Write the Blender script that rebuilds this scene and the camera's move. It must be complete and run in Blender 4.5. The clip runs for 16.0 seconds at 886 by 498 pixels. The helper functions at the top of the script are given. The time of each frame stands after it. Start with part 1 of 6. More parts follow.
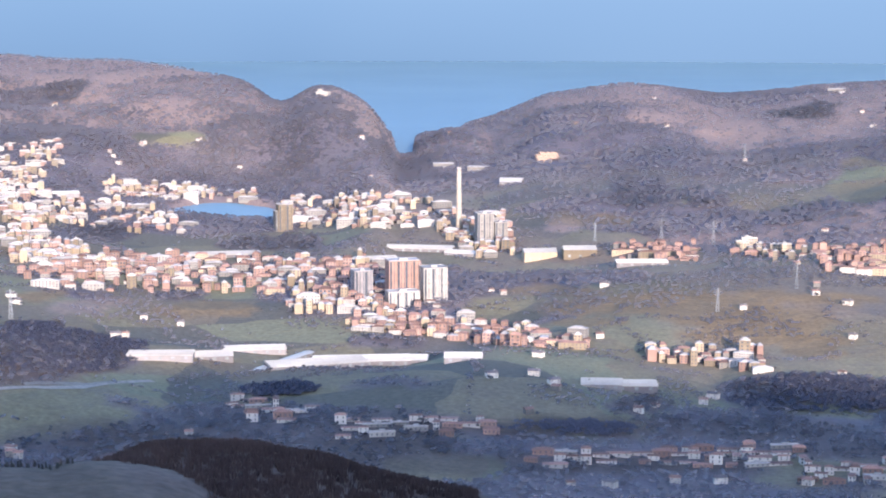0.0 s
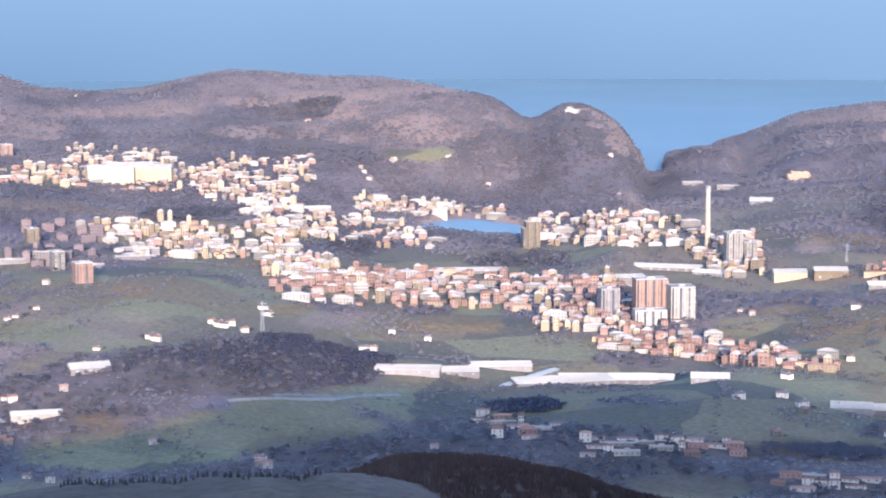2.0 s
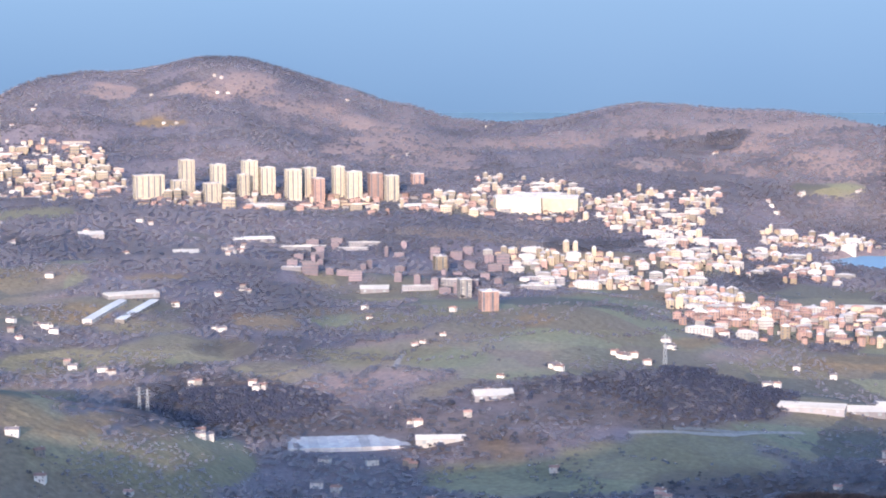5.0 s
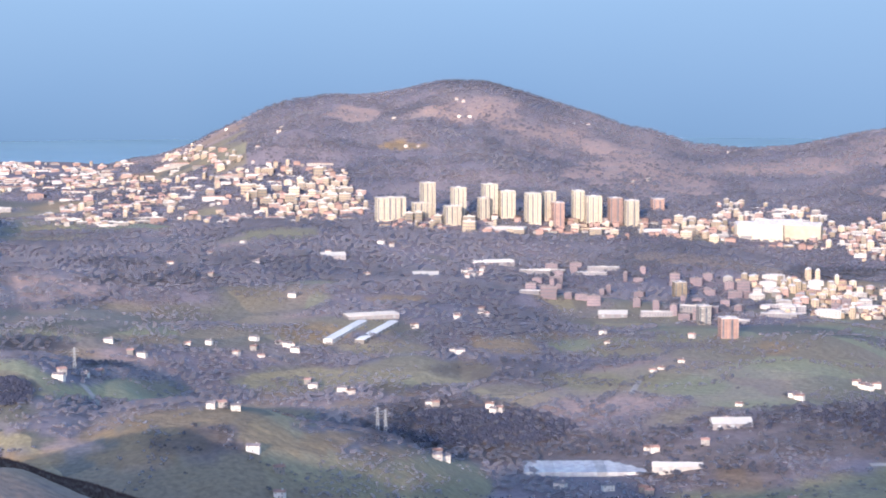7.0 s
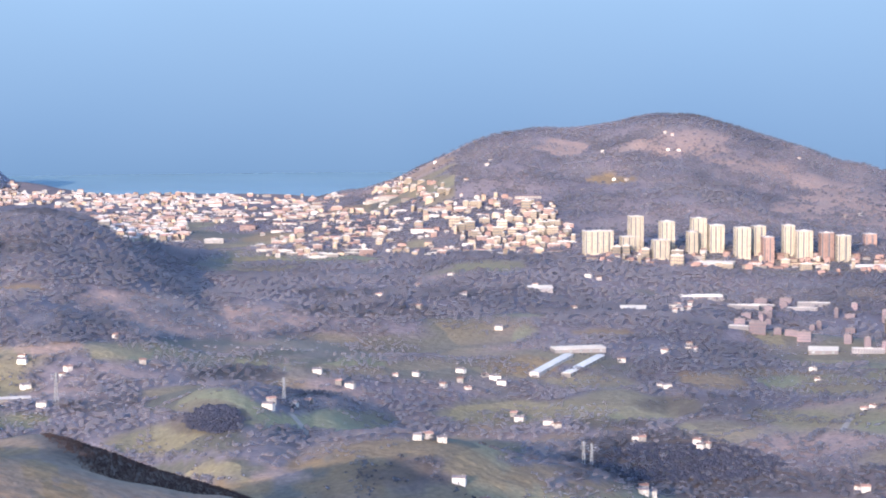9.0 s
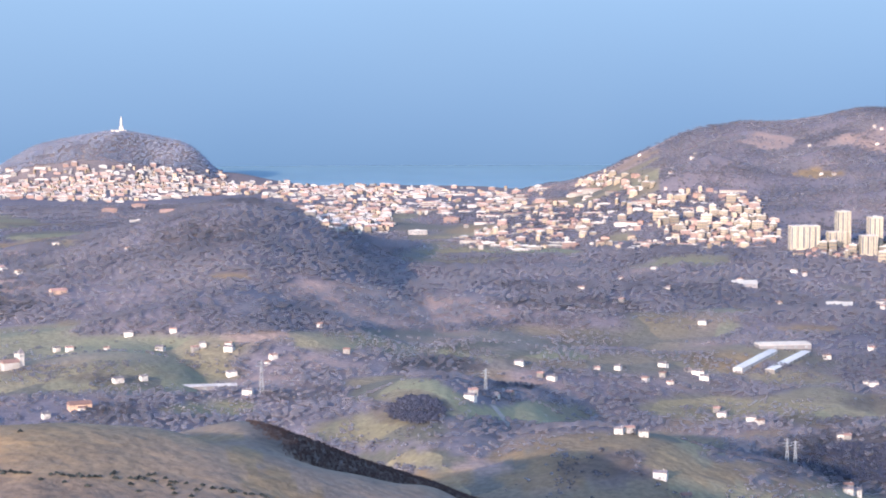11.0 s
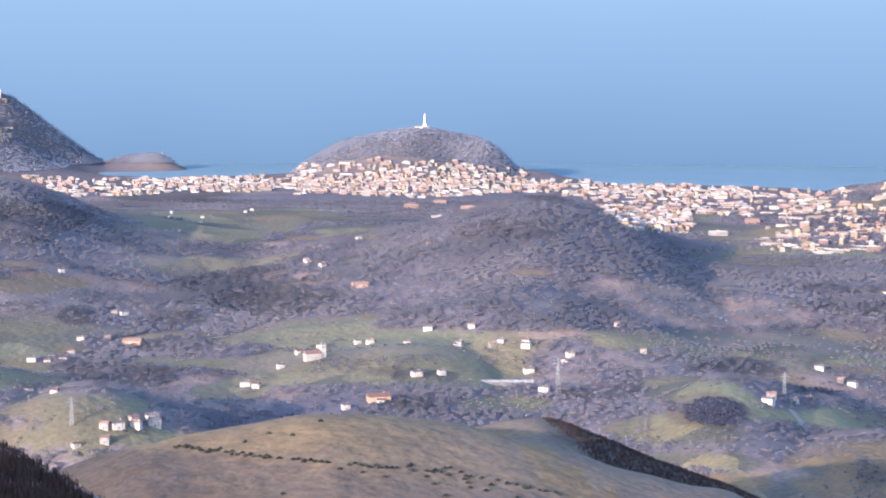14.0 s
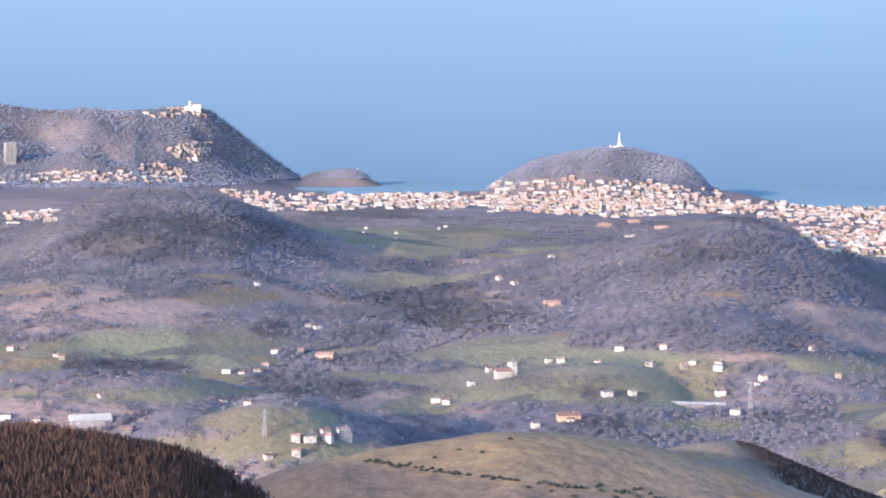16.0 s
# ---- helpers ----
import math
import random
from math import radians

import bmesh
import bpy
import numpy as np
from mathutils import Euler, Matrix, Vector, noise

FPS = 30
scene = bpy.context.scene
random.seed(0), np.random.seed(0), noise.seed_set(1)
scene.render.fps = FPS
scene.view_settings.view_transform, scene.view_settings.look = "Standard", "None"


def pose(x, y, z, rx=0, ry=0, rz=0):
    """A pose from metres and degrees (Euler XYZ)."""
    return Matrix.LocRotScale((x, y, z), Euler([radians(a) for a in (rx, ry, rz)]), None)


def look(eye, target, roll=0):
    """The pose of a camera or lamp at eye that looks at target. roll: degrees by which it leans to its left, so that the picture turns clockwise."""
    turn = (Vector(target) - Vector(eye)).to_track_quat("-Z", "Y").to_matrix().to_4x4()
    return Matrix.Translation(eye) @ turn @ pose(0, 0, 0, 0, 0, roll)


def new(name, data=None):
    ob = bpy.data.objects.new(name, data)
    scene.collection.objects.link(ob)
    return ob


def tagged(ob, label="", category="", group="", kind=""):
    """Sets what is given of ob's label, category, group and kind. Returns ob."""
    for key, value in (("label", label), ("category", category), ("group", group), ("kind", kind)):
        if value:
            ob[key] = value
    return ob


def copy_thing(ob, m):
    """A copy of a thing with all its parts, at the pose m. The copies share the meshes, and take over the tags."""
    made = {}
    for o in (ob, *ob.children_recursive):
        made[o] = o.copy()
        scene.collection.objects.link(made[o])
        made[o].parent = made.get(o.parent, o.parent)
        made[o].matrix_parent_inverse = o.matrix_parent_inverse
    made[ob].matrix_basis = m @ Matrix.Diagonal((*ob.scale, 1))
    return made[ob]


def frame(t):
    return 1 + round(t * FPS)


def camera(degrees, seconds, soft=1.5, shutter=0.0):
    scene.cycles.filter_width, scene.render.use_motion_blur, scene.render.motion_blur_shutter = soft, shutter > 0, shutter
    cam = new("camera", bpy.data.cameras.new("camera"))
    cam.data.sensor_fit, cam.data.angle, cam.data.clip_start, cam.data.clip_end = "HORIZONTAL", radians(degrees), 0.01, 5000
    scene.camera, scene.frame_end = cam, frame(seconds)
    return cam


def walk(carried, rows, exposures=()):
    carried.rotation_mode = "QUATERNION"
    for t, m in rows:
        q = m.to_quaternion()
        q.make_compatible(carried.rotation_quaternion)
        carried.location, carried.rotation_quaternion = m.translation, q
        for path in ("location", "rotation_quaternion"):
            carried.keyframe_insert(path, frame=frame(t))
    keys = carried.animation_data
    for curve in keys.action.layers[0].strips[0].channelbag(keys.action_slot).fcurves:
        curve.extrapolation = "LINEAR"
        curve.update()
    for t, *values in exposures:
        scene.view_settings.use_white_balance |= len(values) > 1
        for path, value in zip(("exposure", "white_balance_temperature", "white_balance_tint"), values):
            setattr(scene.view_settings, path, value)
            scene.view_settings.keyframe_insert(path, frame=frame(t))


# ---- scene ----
# A lookout on a hill over a winter valley with towns, harbour and the sea; the camera pans on its tripod.
# The far shore lies about ten kilometres off, beyond what the camera draws, so the whole country stands at half size.
cam = camera(24.0, 16.0, soft=1.9)
EYE = 255.0
# seconds, turn to the left, tilt, lean to the right (degrees)
ROWS = [
    (0.0, -0.000, -8.100, -0.028),
    (0.5, 2.229, -8.078, 0.046),
    (1.0, 3.949, -7.939, 0.026),
    (1.5, 5.150, -7.776, 0.086),
    (2.0, 6.855, -7.614, 0.143),
    (2.5, 8.499, -7.525, 0.217),
    (3.0, 10.293, -7.504, 0.196),
    (3.5, 12.795, -7.429, 0.117),
    (4.0, 14.539, -7.111, 0.096),
    (4.5, 16.056, -6.754, 0.113),
    (5.0, 18.027, -6.691, 0.264),
    (7.5, 25.938, -5.805, 0.065),
    (8.0, 27.285, -5.661, 0.041),
    (8.5, 28.938, -5.482, 0.077),
    (9.0, 30.345, -5.072, 0.257),
    (11.5, 37.567, -5.424, 0.013),
    (12.0, 39.289, -5.475, -0.118),
    (12.5, 40.783, -5.425, -0.092),
    (13.0, 41.781, -5.342, -0.056),
    (13.5, 43.247, -5.429, -0.184),
    (14.0, 44.184, -5.298, -0.211),
    (14.5, 45.761, -5.013, -0.254),
    (15.0, 46.573, -4.805, -0.362),
    (15.5, 48.003, -5.035, -0.415),
    (16.0, 49.498, -4.835, -0.684),
]
walk(cam, [(t, pose(0, 0, EYE, 90 + tilt, 0, turn) @ pose(0, 0, 0, 0, 0, -lean)) for t, turn, tilt, lean in ROWS],
     exposures=[(0.0, 2.28, 5300, 22), (16.0, 2.28, 5300, 22)])

# ---- light: a low winter sun from behind, clear sky ----
SUN_BEARING, SUN_HEIGHT = 169.0, 11.7
world = bpy.data.worlds.new("sky")
scene.world = world
world.use_nodes = True
wt = world.node_tree
sky = wt.nodes.new("ShaderNodeTexSky")
sky.sky_type, sky.sun_disc = "NISHITA", False
sky.sun_elevation, sky.sun_rotation = radians(SUN_HEIGHT), radians(SUN_BEARING)
sky.altitude = 250
wt.links.new(sky.outputs[0], wt.nodes["Background"].inputs[0])
wt.nodes["Background"].inputs[1].default_value = 0.14
sun = new("sun", bpy.data.lights.new("sun", "SUN"))
sun.data.energy, sun.data.angle, sun.data.color = 2.45, radians(0.6), (1.0, 0.77, 0.50)
b, h = radians(SUN_BEARING), radians(SUN_HEIGHT)
sun_from = Vector((math.sin(b) * math.cos(h), math.cos(b) * math.cos(h), math.sin(h)))
sun.matrix_world = look(sun_from * 1000, (0, 0, 0))


# ---- materials ----
def material(name, rough=0.9):
    m = bpy.data.materials.new(name)
    m.use_nodes = True
    n = m.node_tree.nodes
    n["Principled BSDF"].inputs["Roughness"].default_value = rough
    n["Principled BSDF"].inputs["Specular IOR Level"].default_value = 0.15
    return m, n, m.node_tree.links, n["Principled BSDF"]


def node(n, kind, **inputs):
    made = n.new(kind)
    for key, value in inputs.items():
        made.inputs[key.replace("_", " ")].default_value = value
    return made


def mixed(n, l, fac, a, b):
    """A colour between a and b, each a socket or a colour."""
    m = n.new("ShaderNodeMix")
    m.data_type = "RGBA"
    for sock, v in ((m.inputs[0], fac), (m.inputs[6], a), (m.inputs[7], b)):
        if isinstance(v, bpy.types.NodeSocket):
            l.new(v, sock)
        elif isinstance(v, (int, float)):
            sock.default_value = v
        else:
            sock.default_value = (*v, 1)
    return m.outputs[2]


def ramp(n, l, source, lo, hi):
    """source stretched so that lo gives 0 and hi gives 1."""
    m = n.new("ShaderNodeMapRange")
    m.inputs[1].default_value, m.inputs[2].default_value = lo, hi
    l.new(source, m.inputs[0])
    return m.outputs[0]


def grain(n, l, scale, detail=4.0, coords="Object"):
    c = n.new("ShaderNodeTexCoord")
    t = node(n, "ShaderNodeTexNoise", Scale=scale, Detail=detail)
    l.new(c.outputs[coords], t.inputs["Vector"])
    return t.outputs["Fac"]


def paint(name, a, b, size=0.3, rough=0.85, vary=0.25, bump=0.0):
    """Weathered paint, plaster, tile or metal: two tones at two scales, and a tint of its own for each object."""
    m, n, l, p = material(name, rough)
    c1 = mixed(n, l, ramp(n, l, grain(n, l, size), 0.35, 0.65), a, b)
    info = n.new("ShaderNodeObjectInfo")
    hsv = node(n, "ShaderNodeHueSaturation")
    v = n.new("ShaderNodeMapRange")
    v.inputs[3].default_value, v.inputs[4].default_value = 1 - vary, 1 + vary * 0.4
    piece = n.new("ShaderNodeNewGeometry")
    both = n.new("ShaderNodeMath")
    both.operation = "ADD"
    turn = n.new("ShaderNodeMath")
    turn.operation = "FRACT"
    l.new(info.outputs["Random"], both.inputs[0])
    l.new(piece.outputs["Random Per Island"], both.inputs[1])
    l.new(both.outputs[0], turn.inputs[0])
    l.new(turn.outputs[0], v.inputs[0])
    l.new(v.outputs[0], hsv.inputs["Value"])
    fine = mixed(n, l, ramp(n, l, grain(n, l, size * 9, 6), 0.3, 0.8), (1, 1, 1), (0.8, 0.79, 0.77))
    mul = n.new("ShaderNodeMix")
    mul.data_type, mul.blend_type = "RGBA", "MULTIPLY"
    mul.inputs[0].default_value = 1.0
    l.new(c1, hsv.inputs["Color"])
    l.new(hsv.outputs[0], mul.inputs[6])
    l.new(fine, mul.inputs[7])
    l.new(mul.outputs[2], p.inputs["Base Color"])
    if bump:
        bn = node(n, "ShaderNodeBump", Strength=0.6, Distance=bump)
        l.new(grain(n, l, size * 6, 5), bn.inputs["Height"])
        l.new(bn.outputs[0], p.inputs["Normal"])
    return m


WHITE = paint("white_render", (0.37, 0.345, 0.315), (0.275, 0.255, 0.235), 0.2, vary=0.6)
LIME = paint("whitewash", (0.53, 0.49, 0.435), (0.45, 0.415, 0.37), 0.3, vary=0.2)
CREAM = paint("cream_render", (0.345, 0.278, 0.19), (0.265, 0.212, 0.15), 0.2, vary=0.55)
TOWERW = paint("cream_white_concrete", (0.385, 0.335, 0.255), (0.32, 0.278, 0.212), 0.2, vary=0.2)
PINK = paint("brick_render", (0.30, 0.195, 0.158), (0.235, 0.155, 0.127), 0.2, vary=0.35)
# brick of the valley estate, with the shade there put into its colour
DULL = paint("shade_dimmed_brick", (0.20, 0.145, 0.15), (0.15, 0.115, 0.125), 0.2, vary=0.35)
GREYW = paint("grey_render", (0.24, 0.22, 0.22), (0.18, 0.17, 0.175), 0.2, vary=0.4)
TILE = paint("clay_roof_tile", (0.29, 0.175, 0.138), (0.205, 0.132, 0.112), 0.4, vary=0.5, bump=0.08)
SLATE = paint("dark_roof", (0.16, 0.14, 0.14), (0.10, 0.09, 0.10), 0.4)
FLAT = paint("pale_flat_roof", (0.42, 0.40, 0.37), (0.27, 0.26, 0.26), 0.3)
SHEET = paint("pale_roof_sheet", (0.50, 0.46, 0.39), (0.385, 0.36, 0.315), 0.06, rough=0.5)
GLASS = paint("dark_window", (0.05, 0.06, 0.08), (0.09, 0.10, 0.12), 0.5, rough=0.25)
STEEL = paint("galvanised_steel", (0.26, 0.27, 0.28), (0.19, 0.20, 0.21), 0.5, rough=0.45)
STONE = paint("pale_stone", (0.56, 0.48, 0.38), (0.42, 0.36, 0.29), 0.3)
CRANE = paint("crane_paint", (0.36, 0.31, 0.25), (0.28, 0.24, 0.20), 0.3)
OCHRE = paint("orange_ochre_paint", (0.50, 0.35, 0.25), (0.40, 0.275, 0.195), 0.3)
ASPHALT = paint("pale_track", (0.30, 0.27, 0.23), (0.22, 0.20, 0.18), 0.3)
BARK = paint("bark", (0.10, 0.075, 0.06), (0.06, 0.045, 0.04), 1.0)


def land_material():
    """Woods floor, pasture, bracken and bare soil, laid by the sheet's cover."""
    m, n, l, p = material("land", 0.95)
    att = n.new("ShaderNodeAttribute")
    att.attribute_name = "cover"
    sep = n.new("ShaderNodeSeparateColor")
    l.new(att.outputs["Color"], sep.inputs[0])
    coarse, fine, tiny = grain(n, l, 0.012, 6), grain(n, l, 0.07, 6), grain(n, l, 0.35, 5)
    # woods floor, with some bluish haze mixed into its tones
    woods = mixed(n, l, ramp(n, l, fine, 0.35, 0.65), (0.130, 0.110, 0.118), (0.172, 0.145, 0.150))
    woods = mixed(n, l, ramp(n, l, grain(n, l, 0.0075, 5), 0.38, 0.62), (0.118, 0.104, 0.117), woods)
    woods = mixed(n, l, ramp(n, l, coarse, 0.5, 0.75), woods, (0.120, 0.110, 0.113))
    grass = mixed(n, l, ramp(n, l, coarse, 0.35, 0.65), (0.156, 0.133, 0.076), (0.202, 0.170, 0.100))
    grass = mixed(n, l, ramp(n, l, fine, 0.5, 0.8), grass, (0.14, 0.12, 0.085))
    parcel = node(n, "ShaderNodeTexVoronoi", Scale=0.013)
    warp = node(n, "ShaderNodeVectorMath")
    shift = node(n, "ShaderNodeTexNoise", Scale=0.02, Detail=2.0)
    place = n.new("ShaderNodeTexCoord")
    l.new(place.outputs["Object"], shift.inputs["Vector"])
    warp.operation = "MULTIPLY_ADD"
    warp.inputs[1].default_value = (30, 30, 0)
    l.new(shift.outputs["Color"], warp.inputs[0])
    l.new(place.outputs["Object"], warp.inputs[2])
    l.new(warp.outputs[0], parcel.inputs["Vector"])
    pick = n.new("ShaderNodeSeparateColor")
    l.new(parcel.outputs["Color"], pick.inputs[0])
    grass = mixed(n, l, ramp(n, l, pick.outputs[0], 0.55, 0.75), grass, (0.150, 0.122, 0.080))
    grass = mixed(n, l, ramp(n, l, pick.outputs[1], 0.6, 0.8), grass, (0.096, 0.090, 0.068))
    grass = mixed(n, l, ramp(n, l, pick.outputs[2], 0.78, 0.9), grass, (0.175, 0.166, 0.096))
    # bracken, lightened in colour for the haze over the far hills
    fern = mixed(n, l, ramp(n, l, fine, 0.35, 0.65), (0.275, 0.192, 0.152), (0.216, 0.163, 0.142))
    bare = mixed(n, l, ramp(n, l, fine, 0.35, 0.65), (0.212, 0.146, 0.076), (0.156, 0.110, 0.061))
    c = mixed(n, l, sep.outputs[0], woods, grass)
    c = mixed(n, l, sep.outputs[1], c, fern)
    c = mixed(n, l, sep.outputs[2], c, bare)
    heath = mixed(n, l, ramp(n, l, fine, 0.35, 0.65), (0.060, 0.047, 0.039), (0.090, 0.071, 0.058))
    c = mixed(n, l, att.outputs["Alpha"], c, heath)
    mul = n.new("ShaderNodeMix")
    mul.data_type, mul.blend_type = "RGBA", "MULTIPLY"
    mul.inputs[0].default_value = 1.0
    l.new(c, mul.inputs[6])
    l.new(mixed(n, l, ramp(n, l, tiny, 0.3, 0.75), (0.72, 0.72, 0.72), (1.2, 1.18, 1.15)), mul.inputs[7])
    l.new(mul.outputs[2], p.inputs["Base Color"])
    bn = node(n, "ShaderNodeBump", Strength=0.8, Distance=1.6)
    l.new(grain(n, l, 0.16, 6), bn.inputs["Height"])
    l.new(bn.outputs[0], p.inputs["Normal"])
    return m


def foliage(name, a, b, gaps=0.0):
    """Twigs or needles: a tone of its own for each clump; gaps is the share of air between bare twigs."""
    m, n, l, p = material(name, 1.0)
    g = n.new("ShaderNodeNewGeometry")
    c = mixed(n, l, g.outputs["Random Per Island"], a, b)
    patch = mixed(n, l, ramp(n, l, grain(n, l, 0.0075, 5), 0.38, 0.62), (0.70, 0.72, 0.77), (1.15, 1.11, 1.10))
    tone = n.new("ShaderNodeMix")
    tone.data_type, tone.blend_type = "RGBA", "MULTIPLY"
    tone.inputs[0].default_value = 1.0
    l.new(c, tone.inputs[6])
    l.new(patch, tone.inputs[7])
    c = tone.outputs[2]
    l.new(c, p.inputs["Base Color"])
    through_light = n.new("ShaderNodeBsdfTranslucent")
    l.new(c, through_light.inputs[0])
    mix = node(n, "ShaderNodeMixShader", Fac=0.25)
    l.new(p.outputs[0], mix.inputs[1])
    l.new(through_light.outputs[0], mix.inputs[2])
    airy = node(n, "ShaderNodeMixShader", Fac=gaps)
    l.new(mix.outputs[0], airy.inputs[1])
    l.new(n.new("ShaderNodeBsdfTransparent").outputs[0], airy.inputs[2])
    l.new((airy if gaps else mix).outputs[0], n["Material Output"].inputs[0])
    return m


def water_material():
    m, n, l, p = material("sea_water", 0.5)
    p.inputs["Specular IOR Level"].default_value = 0.06
    l.new(mixed(n, l, ramp(n, l, grain(n, l, 0.004, 4), 0.35, 0.65), (0.160, 0.242, 0.286), (0.172, 0.258, 0.304)), p.inputs["Base Color"])
    bn = node(n, "ShaderNodeBump", Strength=0.25, Distance=0.5)
    l.new(grain(n, l, 0.15, 4), bn.inputs["Height"])
    l.new(bn.outputs[0], p.inputs["Normal"])
    return m


def haze_material():
    """The far sea and the sky over it, as a glowing sheet with haze in its colour: one soft step from blue to paler
    blue with height.
    """
    m, n, l, p = material("far_air")
    n.remove(p)
    c = n.new("ShaderNodeTexCoord")
    s = n.new("ShaderNodeSeparateXYZ")
    l.new(c.outputs["Object"], s.inputs[0])
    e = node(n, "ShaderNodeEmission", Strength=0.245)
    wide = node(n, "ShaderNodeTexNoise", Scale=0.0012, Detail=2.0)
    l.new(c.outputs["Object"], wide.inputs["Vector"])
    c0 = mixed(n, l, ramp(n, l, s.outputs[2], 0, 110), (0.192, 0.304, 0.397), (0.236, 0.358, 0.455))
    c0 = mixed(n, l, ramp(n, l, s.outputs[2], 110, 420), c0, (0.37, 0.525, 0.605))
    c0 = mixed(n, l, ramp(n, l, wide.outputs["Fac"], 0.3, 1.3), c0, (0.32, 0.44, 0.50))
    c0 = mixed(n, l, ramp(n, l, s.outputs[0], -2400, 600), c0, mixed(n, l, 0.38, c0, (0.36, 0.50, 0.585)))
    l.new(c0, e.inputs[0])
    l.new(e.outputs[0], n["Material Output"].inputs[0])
    return m


LAND, WATER, HAZE = land_material(), water_material(), haze_material()
# winter twig tones, paled and greyed to hold the valley's haze
TWIGS = foliage("bare_winter_crowns", (0.222, 0.204, 0.208), (0.262, 0.238, 0.240), 0.55)
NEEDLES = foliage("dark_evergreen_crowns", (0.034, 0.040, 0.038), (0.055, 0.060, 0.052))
BRUSH = foliage("brown_brushwood", (0.058, 0.036, 0.027), (0.105, 0.065, 0.047))
# a darker copy of the brushwood brown, with shade put into it
THICKET = foliage("shade_brown_thicket", (0.042, 0.031, 0.029), (0.072, 0.051, 0.045))
# dark woods: the blue in these two tones stands for hazy air
DUSKY = foliage("dark_winter_crowns", (0.104, 0.102, 0.112), (0.138, 0.132, 0.141), 0.45)
DARKW = foliage("dense_dark_winter_crowns", (0.080, 0.081, 0.104), (0.104, 0.103, 0.127), 0.2)
# far woods: distance haze put into the pale blue-grey crown colour
FARW = foliage("far_hazed_crowns", (0.355, 0.36, 0.395), (0.405, 0.405, 0.43), 0.6)


# ---- the land: one sheet, from bearings and heights of its ridges ----
def lattice(ix, iy, seed):
    """A random number for each lattice point."""
    v = (ix.astype(np.int64) * 374761393 + iy.astype(np.int64) * 668265263 + seed * 974711) & 0x7FFFFFFF
    v = ((v ^ (v >> 13)) * 1274126177) & 0x7FFFFFFF
    return ((v ^ (v >> 16)) & 0xFFFF) / 65535.0


def swell(x, y, size, seed, octaves=4):
    """Smooth noise between -1 and 1 with bumps of that size."""
    total, amp, norm = 0.0, 1.0, 0.0
    for k in range(octaves):
        u, v = x / size + 17.3 * k, y / size - 9.1 * k
        iu, iv = np.floor(u), np.floor(v)
        fu, fv = u - iu, v - iv
        fu, fv = fu * fu * (3 - 2 * fu), fv * fv * (3 - 2 * fv)
        a, b = lattice(iu, iv, seed + k), lattice(iu + 1, iv, seed + k)
        c, d = lattice(iu, iv + 1, seed + k), lattice(iu + 1, iv + 1, seed + k)
        total = total + amp * ((a * (1 - fu) + b * fu) * (1 - fv) + (c * (1 - fu) + d * fu) * fv)
        norm, amp, size = norm + amp, amp * 0.5, size * 0.5
    return 2 * total / norm - 1


# bearing stations and ranges of the open country, and its heights there
BEARINGS = [-68, -55, -47, -38, -30, -20, -12, -6, 2, 14]
OPEN = [
    (900, [18, 18, 20, 20, 15, 15, 15, 15, 15, 15]),
    (1150, [40, 38, 36, 34, 24, 18, 20, 18, 18, 20]),
    (1500, [52, 48, 44, 44, 38, 32, 20, 12, 16, 34]),
    (1900, [62, 50, 46, 52, 48, 40, 24, 9, 18, 40]),
    (2300, [55, 50, 50, 46, 42, 50, 30, 6, 8, 40]),
    (2650, [48, 42, 40, 40, 40, 50, 30, -8, -8, 30]),
    (2900, [40, 34, 30, 32, 36, 50, 30, -14, -14, 20]),
    (3500, [22, 16, 14, 14, 26, 20, -10, -15, -15, 0]),
    (4100, [8, 6, 6, 2, -3, -6, -15, -15, -15, -15]),
    (4420, [10, -1, -1, -12, -14, -15, -15, -15, -15, -15]),
    (4600, [6, -12, -12, -12, -15, -15, -15, -15, -15, -15]),
    (5200, [-15] * 10),
]
